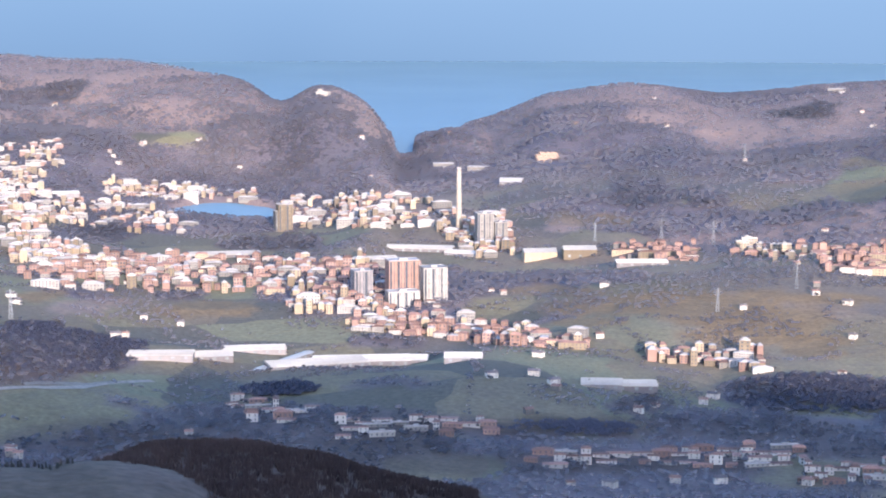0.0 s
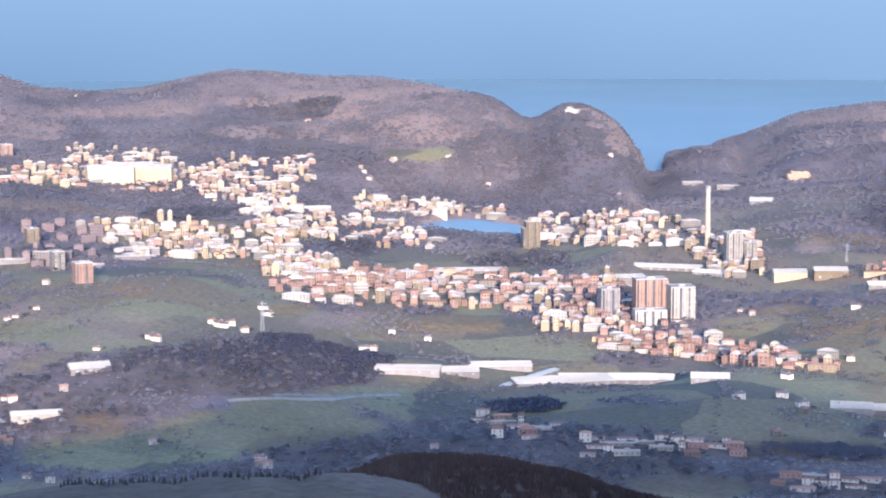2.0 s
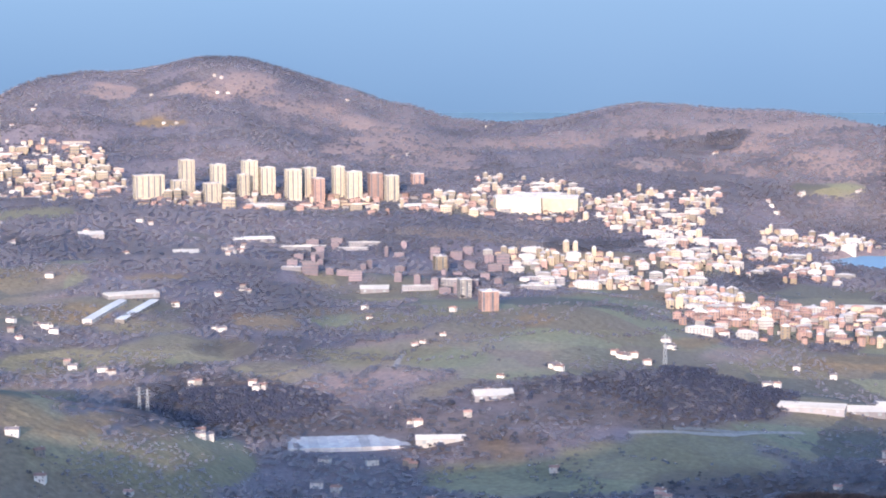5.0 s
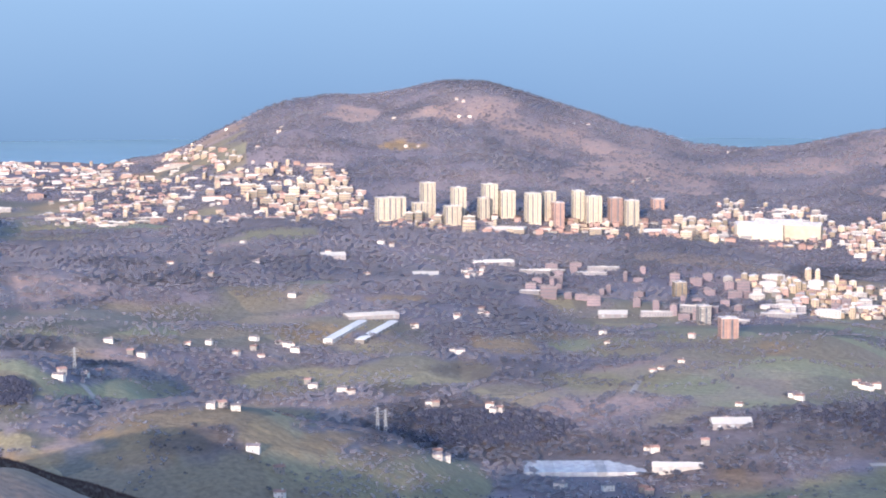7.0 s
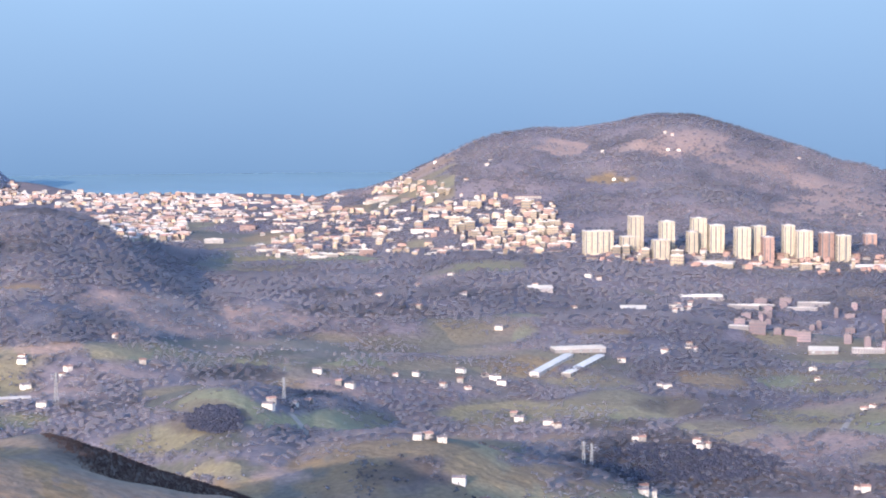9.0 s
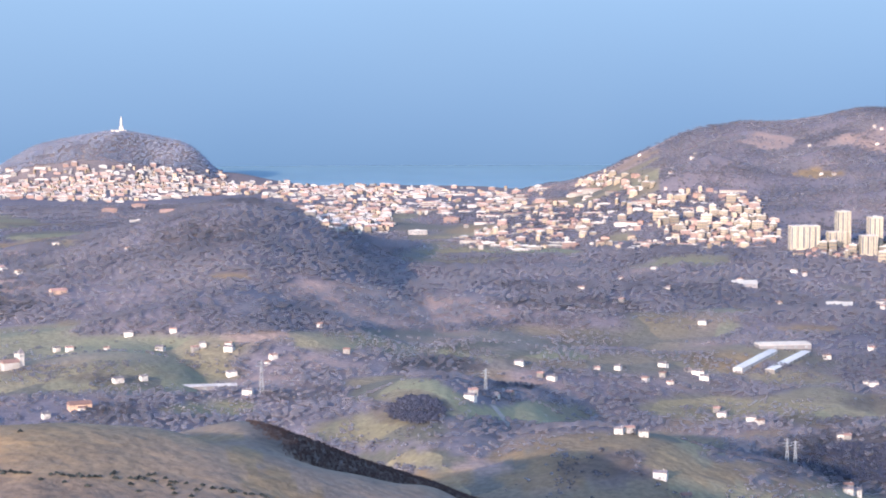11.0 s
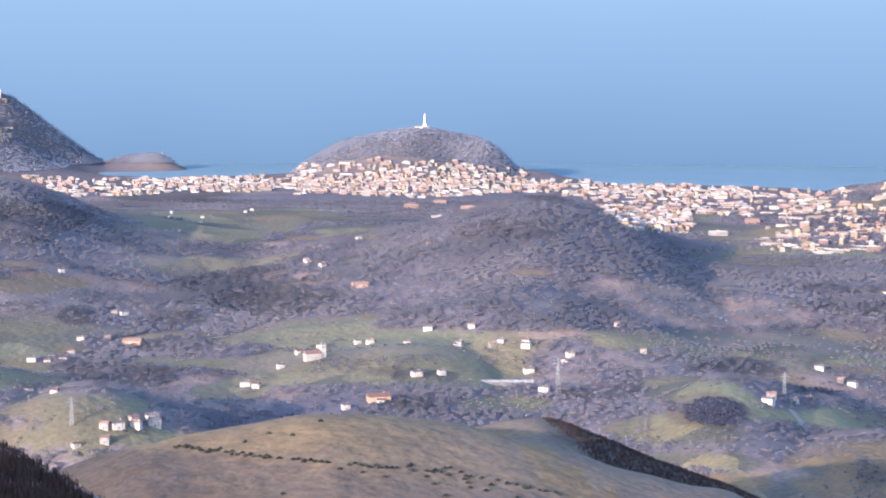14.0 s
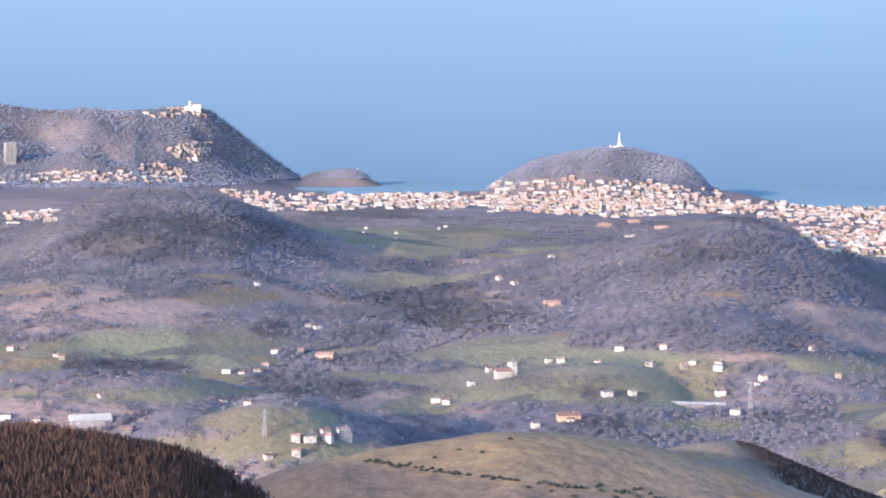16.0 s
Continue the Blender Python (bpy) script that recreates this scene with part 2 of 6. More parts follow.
# ridges: range of the crest, spread towards the lookout, spread behind, bearings and sight angles of the crest line
RIDGES = {
    "east_ridge": (2800, 560, 500, [(0.25, -5.21), (1.03, -4.86), (1.80, -4.44), (2.73, -3.97), (4.89, -3.65), (5.97, -3.72), (7.66, -4.01), (10.68, -3.67), (11.98, -3.51), (13.50, -3.40), (16.00, -4.20)]),
    "gap_knoll": (2620, 260, 180, [(-1.27, -6.38), (-1.08, -5.60), (-0.69, -5.21), (0.17, -4.83), (1.03, -4.98), (1.81, -5.32)]),
    "harbour_ridge": ([(-9, 3000), (-4.5, 2620), (0, 2520)], 620, 420, [(-18.50, -3.70), (-16.72, -3.33), (-15.02, -3.22), (-14.88, -3.20), (-14.28, -3.06), (-13.31, -2.84), (-12.60, -2.74), (-10.61, -2.86), (-8.61, -2.92), (-6.45, -3.26), (-5.48, -3.50), (-4.56, -4.17), (-4.10, -4.04), (-3.55, -3.66), (-2.86, -3.74), (-2.08, -4.21), (-1.62, -4.82), (-1.20, -5.68)]),
    "town_hill": (3150, 640, 420, [(-32.58, -3.52), (-31.64, -3.19), (-30.71, -2.73), (-29.46, -2.11), (-28.78, -1.91), (-28.22, -1.88), (-27.88, -1.77), (-26.82, -1.81), (-25.76, -1.67), (-24.69, -1.41), (-23.46, -1.42), (-22.24, -1.77), (-20.86, -2.24), (-20.69, -2.26), (-19.31, -2.79), (-19.02, -2.74), (-17.80, -3.24), (-16.72, -3.33), (-15.00, -3.90)]),
    "castle_hill": (4300, 150, 120, [(-48.40, -3.30), (-47.94, -2.90), (-47.40, -2.58), (-47.00, -2.36), (-46.10, -2.17), (-45.20, -2.01), (-44.70, -1.97), (-43.90, -2.13), (-43.00, -2.30), (-42.50, -2.67), (-42.10, -3.20)]),
    "bay_island": (4700, 60, 60, [(-54.00, -3.19), (-53.00, -2.76), (-51.99, -2.64), (-51.45, -2.98), (-50.98, -3.22)]),
    "west_headland": ([(-66, 4600), (-58, 4620), (-55, 4770), (-53, 4800)], 230, 110, [(-66.00, -0.90), (-61.52, -0.98), (-60.63, -1.13), (-59.90, -1.16), (-59.20, -1.06), (-58.60, -1.14), (-57.60, -1.13), (-57.00, -1.02), (-56.10, -1.02), (-55.70, -1.22), (-55.01, -1.77), (-54.24, -2.38), (-53.40, -2.95)]),
    "wooded_hill": (1950, 480, 330, [(-50.00, -6.10), (-47.68, -5.39), (-46.13, -5.11), (-44.58, -4.71), (-43.34, -4.32), (-42.09, -4.04), (-41.47, -3.97), (-40.54, -4.12), (-39.29, -4.50), (-38.35, -4.97), (-37.42, -5.55), (-36.17, -6.00), (-34.30, -6.60), (-31.99, -7.17), (-29.70, -7.73)]),
    "west_hill": (2350, 420, 330, [(-66.00, -5.60), (-61.54, -4.86), (-60.34, -4.25), (-59.43, -3.72), (-58.53, -3.33), (-57.61, -3.25), (-56.39, -3.29), (-55.16, -3.63), (-54.23, -4.01), (-53.30, -4.42), (-51.59, -4.84), (-49.00, -5.40)]),
    "tower_hill": (2050, 260, 120, [(-33.84, -5.47), (-32.59, -5.38), (-30.07, -5.37), (-28.27, -5.33), (-25.53, -5.46), (-23.22, -5.73), (-21.67, -6.06), (-19.34, -6.08), (-17.77, -6.13), (-16.21, -6.45), (-9.00, -7.20)]),
    "pasture_ridge": (1400, 220, 160, [(-30.18, -9.08), (-27.14, -9.03), (-25.14, -9.06), (-23.74, -8.70), (-22.95, -8.49), (-21.86, -8.69), (-20.93, -8.90), (-19.35, -8.56), (-17.78, -8.51), (-16.22, -8.57), (-14.65, -8.31), (-13.09, -8.61), (-11.53, -9.13)]),
    "field_hill": (1010, 150, 110, [(-35.93, -11.32), (-35.15, -11.03), (-33.89, -10.60), (-32.47, -10.31), (-30.22, -10.30), (-27.96, -11.04), (-26.42, -11.29), (-24.88, -11.98), (-23.64, -12.66), (-22.56, -13.49)]),
    "wood_hump": (1200, 130, 110, [(-17.33, -10.08), (-15.81, -9.93), (-13.98, -10.19), (-12.28, -10.16), (-10.72, -10.37), (-9.32, -10.83), (-8.54, -11.34), (-7.75, -11.78)]),
    "east_wood": (1150, 110, 90, [(6.57, -12.34), (7.66, -11.85), (8.58, -11.55), (9.97, -11.45), (11.19, -11.46), (12.23, -11.54)]),
    "east_pasture": (1420, 160, 160, [(0.73, -9.98), (1.83, -9.71), (3.08, -9.39), (4.96, -9.01), (7.29, -8.82), (9.59, -8.66), (12.15, -8.89)]),
    "church_field": (1330, 150, 110, [(-51.86, -9.51), (-50.64, -9.20), (-49.10, -8.78), (-46.78, -8.35), (-45.22, -8.06), (-43.66, -8.20), (-42.41, -8.67), (-41.78, -9.13)]),
    "round_pasture": (1150, 140, 140, [(-38.95, -9.97), (-38.17, -9.61), (-37.39, -9.27), (-36.61, -8.87), (-35.83, -8.91), (-34.89, -9.23), (-33.95, -9.83)]),
    "farm_knoll": (1060, 130, 130, [(-56.38, -9.87), (-55.45, -9.41), (-54.67, -9.14), (-53.58, -9.11), (-52.33, -9.57), (-51.54, -10.10)]),
    "small_pasture": (1560, 110, 90, [(-40.35, -7.99), (-39.73, -7.71), (-39.04, -7.57), (-38.35, -7.77), (-37.75, -8.14)]),
    "valley_spur": (1330, 110, 110, [(-25.14, -9.13), (-23.75, -9.32), (-22.19, -9.74), (-20.94, -10.22), (-19.69, -10.70)]),
    "west_farm": (1230, 150, 120, [(-64.00, -9.60), (-61.56, -8.65), (-59.75, -8.41), (-57.61, -8.37), (-55.76, -8.72), (-54.36, -9.19)]),
    "north_slope": (1750, 180, 160, [(-65.00, -6.20), (-61.55, -6.07), (-59.74, -5.78), (-57.61, -5.87), (-55.46, -6.10), (-53.60, -6.48), (-51.72, -7.01)]),
    "green_swell": (1080, 110, 100, [(-3.54, -11.94), (-1.33, -11.68), (0.57, -11.56), (2.63, -11.73), (5.00, -12.07), (6.57, -12.50)]),
    "dark_slope": (1090, 110, 110, [(-16.67, -12.41), (-15.08, -11.97), (-12.87, -11.68), (-12.00, -11.78), (-10.97, -11.98), (-9.64, -11.83), (-7.75, -12.16), (-6.17, -12.72)]),
    "near_knoll": (600, 260, 130, [(-58.00, -12.50), (-54.35, -11.33), (-52.95, -10.72), (-50.75, -10.41), (-47.57, -9.92), (-45.55, -10.06), (-43.67, -10.33), (-42.21, -10.61), (-40.68, -10.98), (-38.98, -11.47), (-35.88, -12.18), (-34.00, -13.20)]),
    "knoll_shoulder": (680, 150, 60, [(-43.67, -10.51), (-42.25, -10.09), (-41.47, -9.98), (-41.00, -10.06), (-39.83, -10.51), (-38.58, -11.06), (-37.32, -11.44), (-35.74, -11.90), (-34.79, -12.26), (-33.00, -12.90)]),
    "brush_slope": (240, 130, 60, [(-66.00, -9.50), (-61.57, -10.20), (-59.20, -10.42), (-56.90, -10.80), (-55.90, -11.25), (-55.00, -11.75), (-54.20, -12.35), (-53.00, -13.30)]),
    "grass_hump": (520, 200, 90, [(-29.00, -14.60), (-25.09, -13.73), (-20.00, -14.31), (-17.46, -14.11), (-14.38, -14.17), (-12.30, -13.94), (-11.25, -14.13), (-9.22, -14.04), (-7.67, -14.34), (-6.10, -14.87), (-4.21, -15.92)]),
    "brush_hump": (560, 140, 70, [(-9.68, -14.67), (-9.04, -14.07), (-8.08, -13.70), (-6.50, -13.79), (-5.54, -13.72), (-3.31, -14.10), (-1.72, -14.47), (-0.45, -14.75), (2.50, -15.60)]),
}


def smooth_line(a, pts, w):
    xs, ys = np.array([p[0] for p in pts]), np.array([p[1] for p in pts])
    return sum(np.interp(a + o * w, xs, ys) for o in (-2, -1, 0, 1, 2)) / 5


def heights(a, d):
    """The land's height at bearings a (degrees) and ranges d (metres)."""
    a, d = np.broadcast_arrays(np.asarray(a, float), np.asarray(d, float))
    x, y = np.sin(np.radians(a)) * d, np.cos(np.radians(a)) * d
    ranges = np.array([r for r, _ in OPEN], float)
    table = np.array([z for _, z in OPEN], float)
    col = np.clip(np.interp(a, BEARINGS, np.arange(len(BEARINGS))), 0, len(BEARINGS) - 1.001)
    row = np.clip(np.interp(d, ranges, np.arange(len(ranges))), 0, len(ranges) - 1.001)
    i, j = row.astype(int), col.astype(int)
    u, v = row - i, col - j
    u, v = u * u * (3 - 2 * u), v * v * (3 - 2 * v)
    z = (table[i, j] * (1 - v) + table[i, j + 1] * v) * (1 - u) + (table[i + 1, j] * (1 - v) + table[i + 1, j + 1] * v) * u
    # rolling country between the lookout and the towns
    calm = np.clip((d - 700) / 400, 0, 1) * np.clip((3300 - d) / 900, 0, 1)
    urban = np.exp(-((a + 5) / 7.5) ** 2) * np.clip((d - 1350) / 250, 0, 1)
    roll = swell(x, y, 420, 3, 3) * 20 + (0.45 - np.abs(swell(x, y, 240, 11, 3))) * 24 - 4
    z = z + roll * calm * (1 - 0.85 * urban)
    # the lookout's own slope
    slope = np.interp(d, [0, 6, 20, 60, 200, 400, 650, 900, 1200], [253.3, 252.5, 238, 205, 168, 122, 62, 10, -60])
    # its brow, falling away below the view
    brow = np.interp((a + 180) % 360 - 180, [-120, -80, -66, -49, -41, -31, -24, -18, -12, -3, 1, 9, 14, 28], [-32, -15, -14.5, -15.5, -16, -17, -18.5, -20, -20.5, -20.5, -19, -19, -20, -34])
    w = np.clip((470 - d) / 170, 0, 1)
    slope2 = slope + swell(x, y, 60, 5, 3) * np.clip(d / 60, 0, 3)
    crown = np.minimum(252.0, EYE + d * np.tan(np.radians(brow)))
    w = w * w * (3 - 2 * w) * np.clip(d / 40, 0, 1)
    slope2 = slope2 * (1 - w) + np.maximum(crown, slope) * w
    z = np.maximum(z, slope2)
    rough = swell(x, y, 170, 21, 4)
    for far, front, back, line in RIDGES.values():
        if isinstance(far, list):
            far = np.interp(a, [p[0] for p in far], [p[1] for p in far])
        lo, hi = line[0][0], line[-1][0]
        crest = EYE + far * np.tan(np.radians(smooth_line(np.clip(a, lo, hi), line, 0.12 if np.mean(far) > 2500 else 0.35)))
        off = np.where(a < lo, lo - a, np.where(a > hi, a - hi, 0))
        wander = swell(np.asarray(a) * 30, np.zeros_like(x) + front, 60, 7, 2) * front * 0.08
        s = d - far - wander * 0.6
        g = np.where(s < 0, np.exp(-((np.maximum(-s, 0) / front) ** 1.7)), np.exp(-((s / back) ** 2)))
        g = g * np.exp(-((off / 1.5) ** 2))
        spur = 1 + rough * 0.55 * np.clip(1 - g, 0, 0.5) * 2
        z = z + np.maximum(crest - z, 0) * np.clip(g * spur, 0, 1.0)
    # level ground along the quays, the harbour basin and the channel
    quay = np.clip((2.0 - ((a + 6.0) / 3.6) ** 2 - ((d - 1965) / 325) ** 2) / 1.4, 0, 1)
    quay = quay * quay * (3 - 2 * quay)
    z = z + np.minimum(6.0 - z, 0) * quay
    strait = np.clip(1.5 - np.abs(a + 1.08) / 0.26, 0, 1) * np.clip((d - 2560) / 60, 0, 1)
    z = z + np.minimum(-6.0 - z, 0) * strait
    basin = ((a + 5.95) / 1.35) ** 2 + ((d - 2062 + (a + 6) * 14) / 66) ** 2 + swell(x, y, 45, 23, 2) * 0.55
    sink = np.clip((1.5 - basin) / 0.6, 0, 1)
    z = z + (np.minimum(z, -6) - z) * sink * sink * (3 - 2 * sink)
    # inland behind the lookout, with an unseen ridge added to shade the near valley
    behind = np.clip((np.abs(((a + 24 + 180) % 360) - 180) - 50) / 14, 0, 1)
    top = np.interp(x, [-410, -260, -160, -100, -20, 30, 140, 290, 490, 740], [120, 200, 250, 280, 298, 322, 332, 334, 326, 180]) + swell(x, y, 90, 15, 3) * 9
    shade_ridge = top * np.exp(-((y + 330) / 130) ** 2)
    return z * (1 - behind) + np.maximum(np.maximum(slope2, shade_ridge), 45 + swell(x, y, 600, 9, 3) * 40) * behind


def blob(a, d, pts):
    """How much a place lies in soft round patches (bearing, range, width in degrees, depth in metres)."""
    w = np.zeros_like(a, dtype=float)
    for pa, pd, wa, wd in pts:
        w = np.maximum(w, np.clip((1.2 - ((a - pa) / wa) ** 2 - ((d - pd) / wd) ** 2) * 3.0, 0, 1))
    return w


def cover(a, d, z):
    """Pasture, bracken, bare soil and dark heath with painted valley shade, each 0 to 1; the rest is woodland."""
    x, y = np.sin(np.radians(a)) * d, np.cos(np.radians(a)) * d
    e = np.degrees(np.arctan2(z - EYE, d))
    wob = swell(x, y, 90, 61, 3)
    a2, e2 = a + wob * 0.7, e + swell(x, y, 80, 71, 4) * 0.17
    n1, n2, n3 = swell(x, y, 250, 31, 4), swell(x, y, 200, 41, 4), swell(x, y, 120, 51, 3)
    farm = np.clip((d - 700) / 200, 0, 1) * np.clip((np.where(a < -30, 3500, 2300) - d) / 500, 0.0, 1)
    wood = np.maximum(blob(a2, e2, WOODS) * 0.85, np.maximum(blob(a2, e2, EVERGREEN), blob(a2, e2, DARK)))
    # the wooded fronts of the two hills before the bay
    for name, lo, hi, foot in (("wooded_hill", -46.5, -30.5, -7.55), ("west_hill", -61.5, -52.5, -5.3)):
        far = RIDGES[name][0]
        crest = smooth_line(a, RIDGES[name][3], 0.35)
        body = np.clip((a2 - lo) / 0.6, 0, 1) * np.clip((hi - a2) / 0.6, 0, 1) * np.clip((e2 - foot) / 0.12, 0, 1) * np.clip((far + 60 - d) / 30, 0, 1) * np.clip((d - far + 700) / 60, 0, 1)
        wood = np.maximum(wood, body)
    field, straw = blob(a2, e2, FIELDS) * (1 - wood * (d > 1450) * (a < -30)), blob(a2, e2, STRAW)
    pasture = np.maximum(np.clip((n1 - 0.10) * 14, 0, 0.9) * farm * (1 - wood), field * (1 - 0.7 * straw))
    moor = np.clip((d - 2300) / 150, 0, 1) * np.clip((a + 22) / 4, 0, 1) * np.clip((e + np.where(a > 0, 7.6, 6.0)) / 0.5, 0, 1)
    fern = np.clip((n2 - 0.18 + 0.3 * moor) * 7, 0, 0.75) * np.clip((d - 900) / 300, 0, 1) * (1 - wood) * (1 - field)
    fern = np.maximum(fern * (1 - 0.7 * pasture), blob(a2, e2, BRACKEN) * np.clip(0.85 + n3 * 0.8, 0.3, 1))
    bare = np.clip((n3 - 0.45) * 9, 0, 0.6) * farm * (1 - wood)
    bare = np.maximum(bare, np.maximum(blob(a2, e2, SOIL), straw * 0.85))
    knoll = np.clip((d - 300) / 60, 0, 1) * np.clip((860 - d) / 60, 0, 1)
    side = np.clip((-30 - a) / 3, 0, 1)
    terrace = 0.5 + 0.5 * np.sin(e * 38 + a * 2.2 + n2 * 5)
    low = np.clip((np.interp(a, [-54, -51.1, -48.5, -45.4, -43, -40.9], [-10.6, -10.75, -11.05, -11.27, -11.6, -11.95]) - e + n3 * 0.12) * 6, 0, 1)
    bare = np.maximum(bare, knoll * side * np.clip(0.9 + n3 * 0.4, 0.6, 1.0) * (1 - 0.15 * low))
    fern = np.maximum(fern * (1 - knoll), knoll * side * np.clip(0.15 - n2 * 0.5, 0.0, 0.35))
    tuft = knoll * side * np.clip(0.08 + n1 * 0.3 + 0.2 * terrace * np.clip(n3 * 2 + 0.4, 0, 1) + low * np.clip(0.8 + n3, 0.45, 0.95), 0.0, 0.9)
    coast = np.clip((d - 3900) / 200, 0, 1)
    fern = fern * (1 - 0.7 * coast)
    bare = np.maximum(bare, coast * np.clip(0.05 - n3, 0.0, 0.15))
    gully = np.clip((a + 44 + n2) / 3, 0, 1) * np.clip((-33.5 - a) / 1.0, 0, 1) * np.clip((d - 545) / 30, 0, 1) * knoll
    tuft = tuft * (1 - blob(a2, e2, SADDLE)) * (1 - gully)
    bare = np.maximum(bare, gully * np.clip(0.85 + n3 * 0.5, 0.5, 1))
    tuft = np.maximum(tuft, 0.9 * np.clip((d - 645) / 12, 0, 1) * knoll * np.clip((a + 41.5) / 0.5, 0, 1) * np.clip((-31 - a) / 1.5, 0, 1))
    near = np.clip((300 - d) / 20, 0, 1)
    fern = np.maximum(fern, near * 0.8)
    pasture = np.maximum(pasture, knoll * np.clip((a + 32) / 4, 0, 1) * 0.9)
    bare = np.maximum(bare, knoll * np.clip((a + 32) / 4, 0, 1) * 0.15)
    tuft = np.maximum(tuft, knoll * np.clip((a + 32) / 4, 0, 1) * np.clip(0.88 + n3 * 0.2, 0.7, 0.97))
    hump = np.clip((a + 9.4) / 0.8, 0, 1) * np.clip((d - 500) / 30, 0, 1) * knoll
    pasture, bare, fern = pasture * (1 - hump), bare * (1 - hump), np.maximum(fern, hump * 0.9)
    heath = blob(a2, e2, DARK) * np.clip(0.6 + n3 * 0.6, 0.25, 0.8) * np.clip((d - 700) / 60, 0, 1)
    return pasture, fern, bare, np.maximum(heath, tuft)


# patches of cover: bearing, sight angle, half width and half height in degrees
FIELDS = [(-60.96, -8.81, 0.78, 0.16), (-60.64, -5.09, 1.41, 0.14), (-56.53, -10.17, 1.72, 0.19), (-56.38, -8.72, 2.19, 0.19), (-55.68, -8.41, 1.09,
          0.19), (-55.37, -7.51, 1.09, 0.14), (-54.49, -9.54, 1.56, 0.28), (-54.21, -7.95, 0.94, 0.11), (-54.05, -9.57, 1.72, 0.28), (-51.72, -7.71,
          1.09, 0.12), (-51.23, -4.65, 1.25, 0.12), (-50.12, -9.15, 1.25, 0.25), (-48.3, -8.9, 2.19, 0.22), (-48.29, -4.43, 0.94, 0.14), (-45.64,
          -4.69, 0.53, 0.12), (-45.06, -8.69, 3.28, 0.38), (-42.11, -9.49, 1.25, 0.17), (-39.12, -7.83, 0.91, 0.22), (-38.82, -7.87, 0.81, 0.2),
          (-37.56, -8.93, 1.41, 0.2), (-37.3, -9.18, 1.48, 0.28), (-36.57, -9.49, 1.25, 0.31)]
FIELDS += [(-37.93, -10.18, 1.88, 0.41), (-36.98, -11.02, 1.56, 0.25), (-35.11, -9.77, 1.41, 0.19), (-36.01, -5.28, 1.41, 0.16), (-35.27, -8.11, 0.59, 0.16), (-34.9, -7.91, 0.94, 0.12), (-33.84, -5.34, 1.72, 0.14), (-33.23, -7.21, 2.03,
          0.41), (-32.94, -9.76, 1.56, 0.31), (-32.72, -8.21, 1.72, 0.16), (-31.66, -5.7, 1.88, 0.14), (-31.31, -7.3, 1.09, 0.25), (-30.73, -7.31,
          1.72, 0.34), (-30.06, -10.51, 2.34, 0.28), (-29.48, -12.11, 3.44, 0.5), (-29.35, -5.54, 1.25, 0.16), (-29, -9.52, 1.72, 0.38), (-28.84,
          -10.65, 1.25, 0.16), (-27.07, -12.33, 2.81, 0.62), (-26.32, -9.36, 1.41, 0.31), (-25.79, -9.38, 1.09, 0.5), (-25.11, -12.44, 1.72, 0.78),
          (-24.79, -9.41, 1.41, 0.31), (-21.15, -8.4, 0.94, 0.12), (-20.78, -9.62, 1.41, 0.25)]
FIELDS += [(-37.93, -10.18, 1.88, 0.41), (-36.98, -11.02, 1.56, 0.25), (-35.11, -9.77, 1.41, 0.19), (-20.76, -8.62, 0.94, 0.14), (-19.93, -8.68, 1.56, 0.19), (-18.12, -9.64, 1.09, 0.25), (-18.08, -8.31, 0.94, 0.25), (-18.07, -9.71, 1.41,
          0.25), (-15.6, -13, 2.97, 0.56), (-15.56, -12.44, 0.94, 0.14), (-14.92, -8.88, 1.72, 0.31), (-13.95, -8.29, 1.56, 0.38), (-11.92, -12.51,
          3.28, 0.53), (-11.33, -12.12, 1.72, 0.56), (-9.44, -9.9, 1.41, 0.22), (-9.11, -10.16, 0.94, 0.19), (-7.93, -4.98, 0.94, 0.17), (-7.5, -5.02,
          1.25, 0.22), (-3.13, -12.08, 1.88, 0.22), (-1.49, -12.11, 2.19, 0.31), (0.26, -14.12, 1.72, 0.41), (1.83, -9.71, 1.25, 0.41), (3.59, -12.86,
          2.34, 0.25), (5.43, -9.44, 2.66, 0.5), (9.62, -9.81, 1.41, 0.19)]
FIELDS += [(-37.93, -10.18, 1.88, 0.41), (-36.98, -11.02, 1.56, 0.25), (-35.11, -9.77, 1.41, 0.19), (10.91, -12.35, 1.25, 0.22), (11.34, -6.1, 0.94, 0.62)]
STRAW = [(-55.79, -5.67, 0.94, 0.12), (-55.35, -6.14, 1.41, 0.25), (-47.67, -4.98, 0.94, 0.09), (-41.63, -5.91, 0.62, 0.09), (-36.09, -11.5, 0.94,
          0.19), (-33.68, -10.93, 1.41, 0.14), (-33.54, -11.49, 1.25, 0.23), (-33.47, -11.61, 1.25, 0.23), (-32.32, -11.11, 1.56, 0.28), (-28.51,
          -8.22, 0.59, 0.23), (-28.46, -8.24, 0.67, 0.25), (-28.27, -8.17, 0.78, 0.23), (-27.9, -11.39, 0.78, 0.17), (-27.75, -8.26, 0.62, 0.25),
          (-27.66, -11.35, 0.78, 0.17), (-27.45, -11.14, 0.94, 0.17), (-25.85, -11.58, 0.94, 0.16), (-25.73, -7.3, 0.94, 0.11), (-23.03, -8.63, 0.91,
          0.22), (-22.87, -8.7, 0.91, 0.19), (-20.94, -8.4, 1.41, 0.12), (-16.51, -12.21, 0.62, 0.16)]
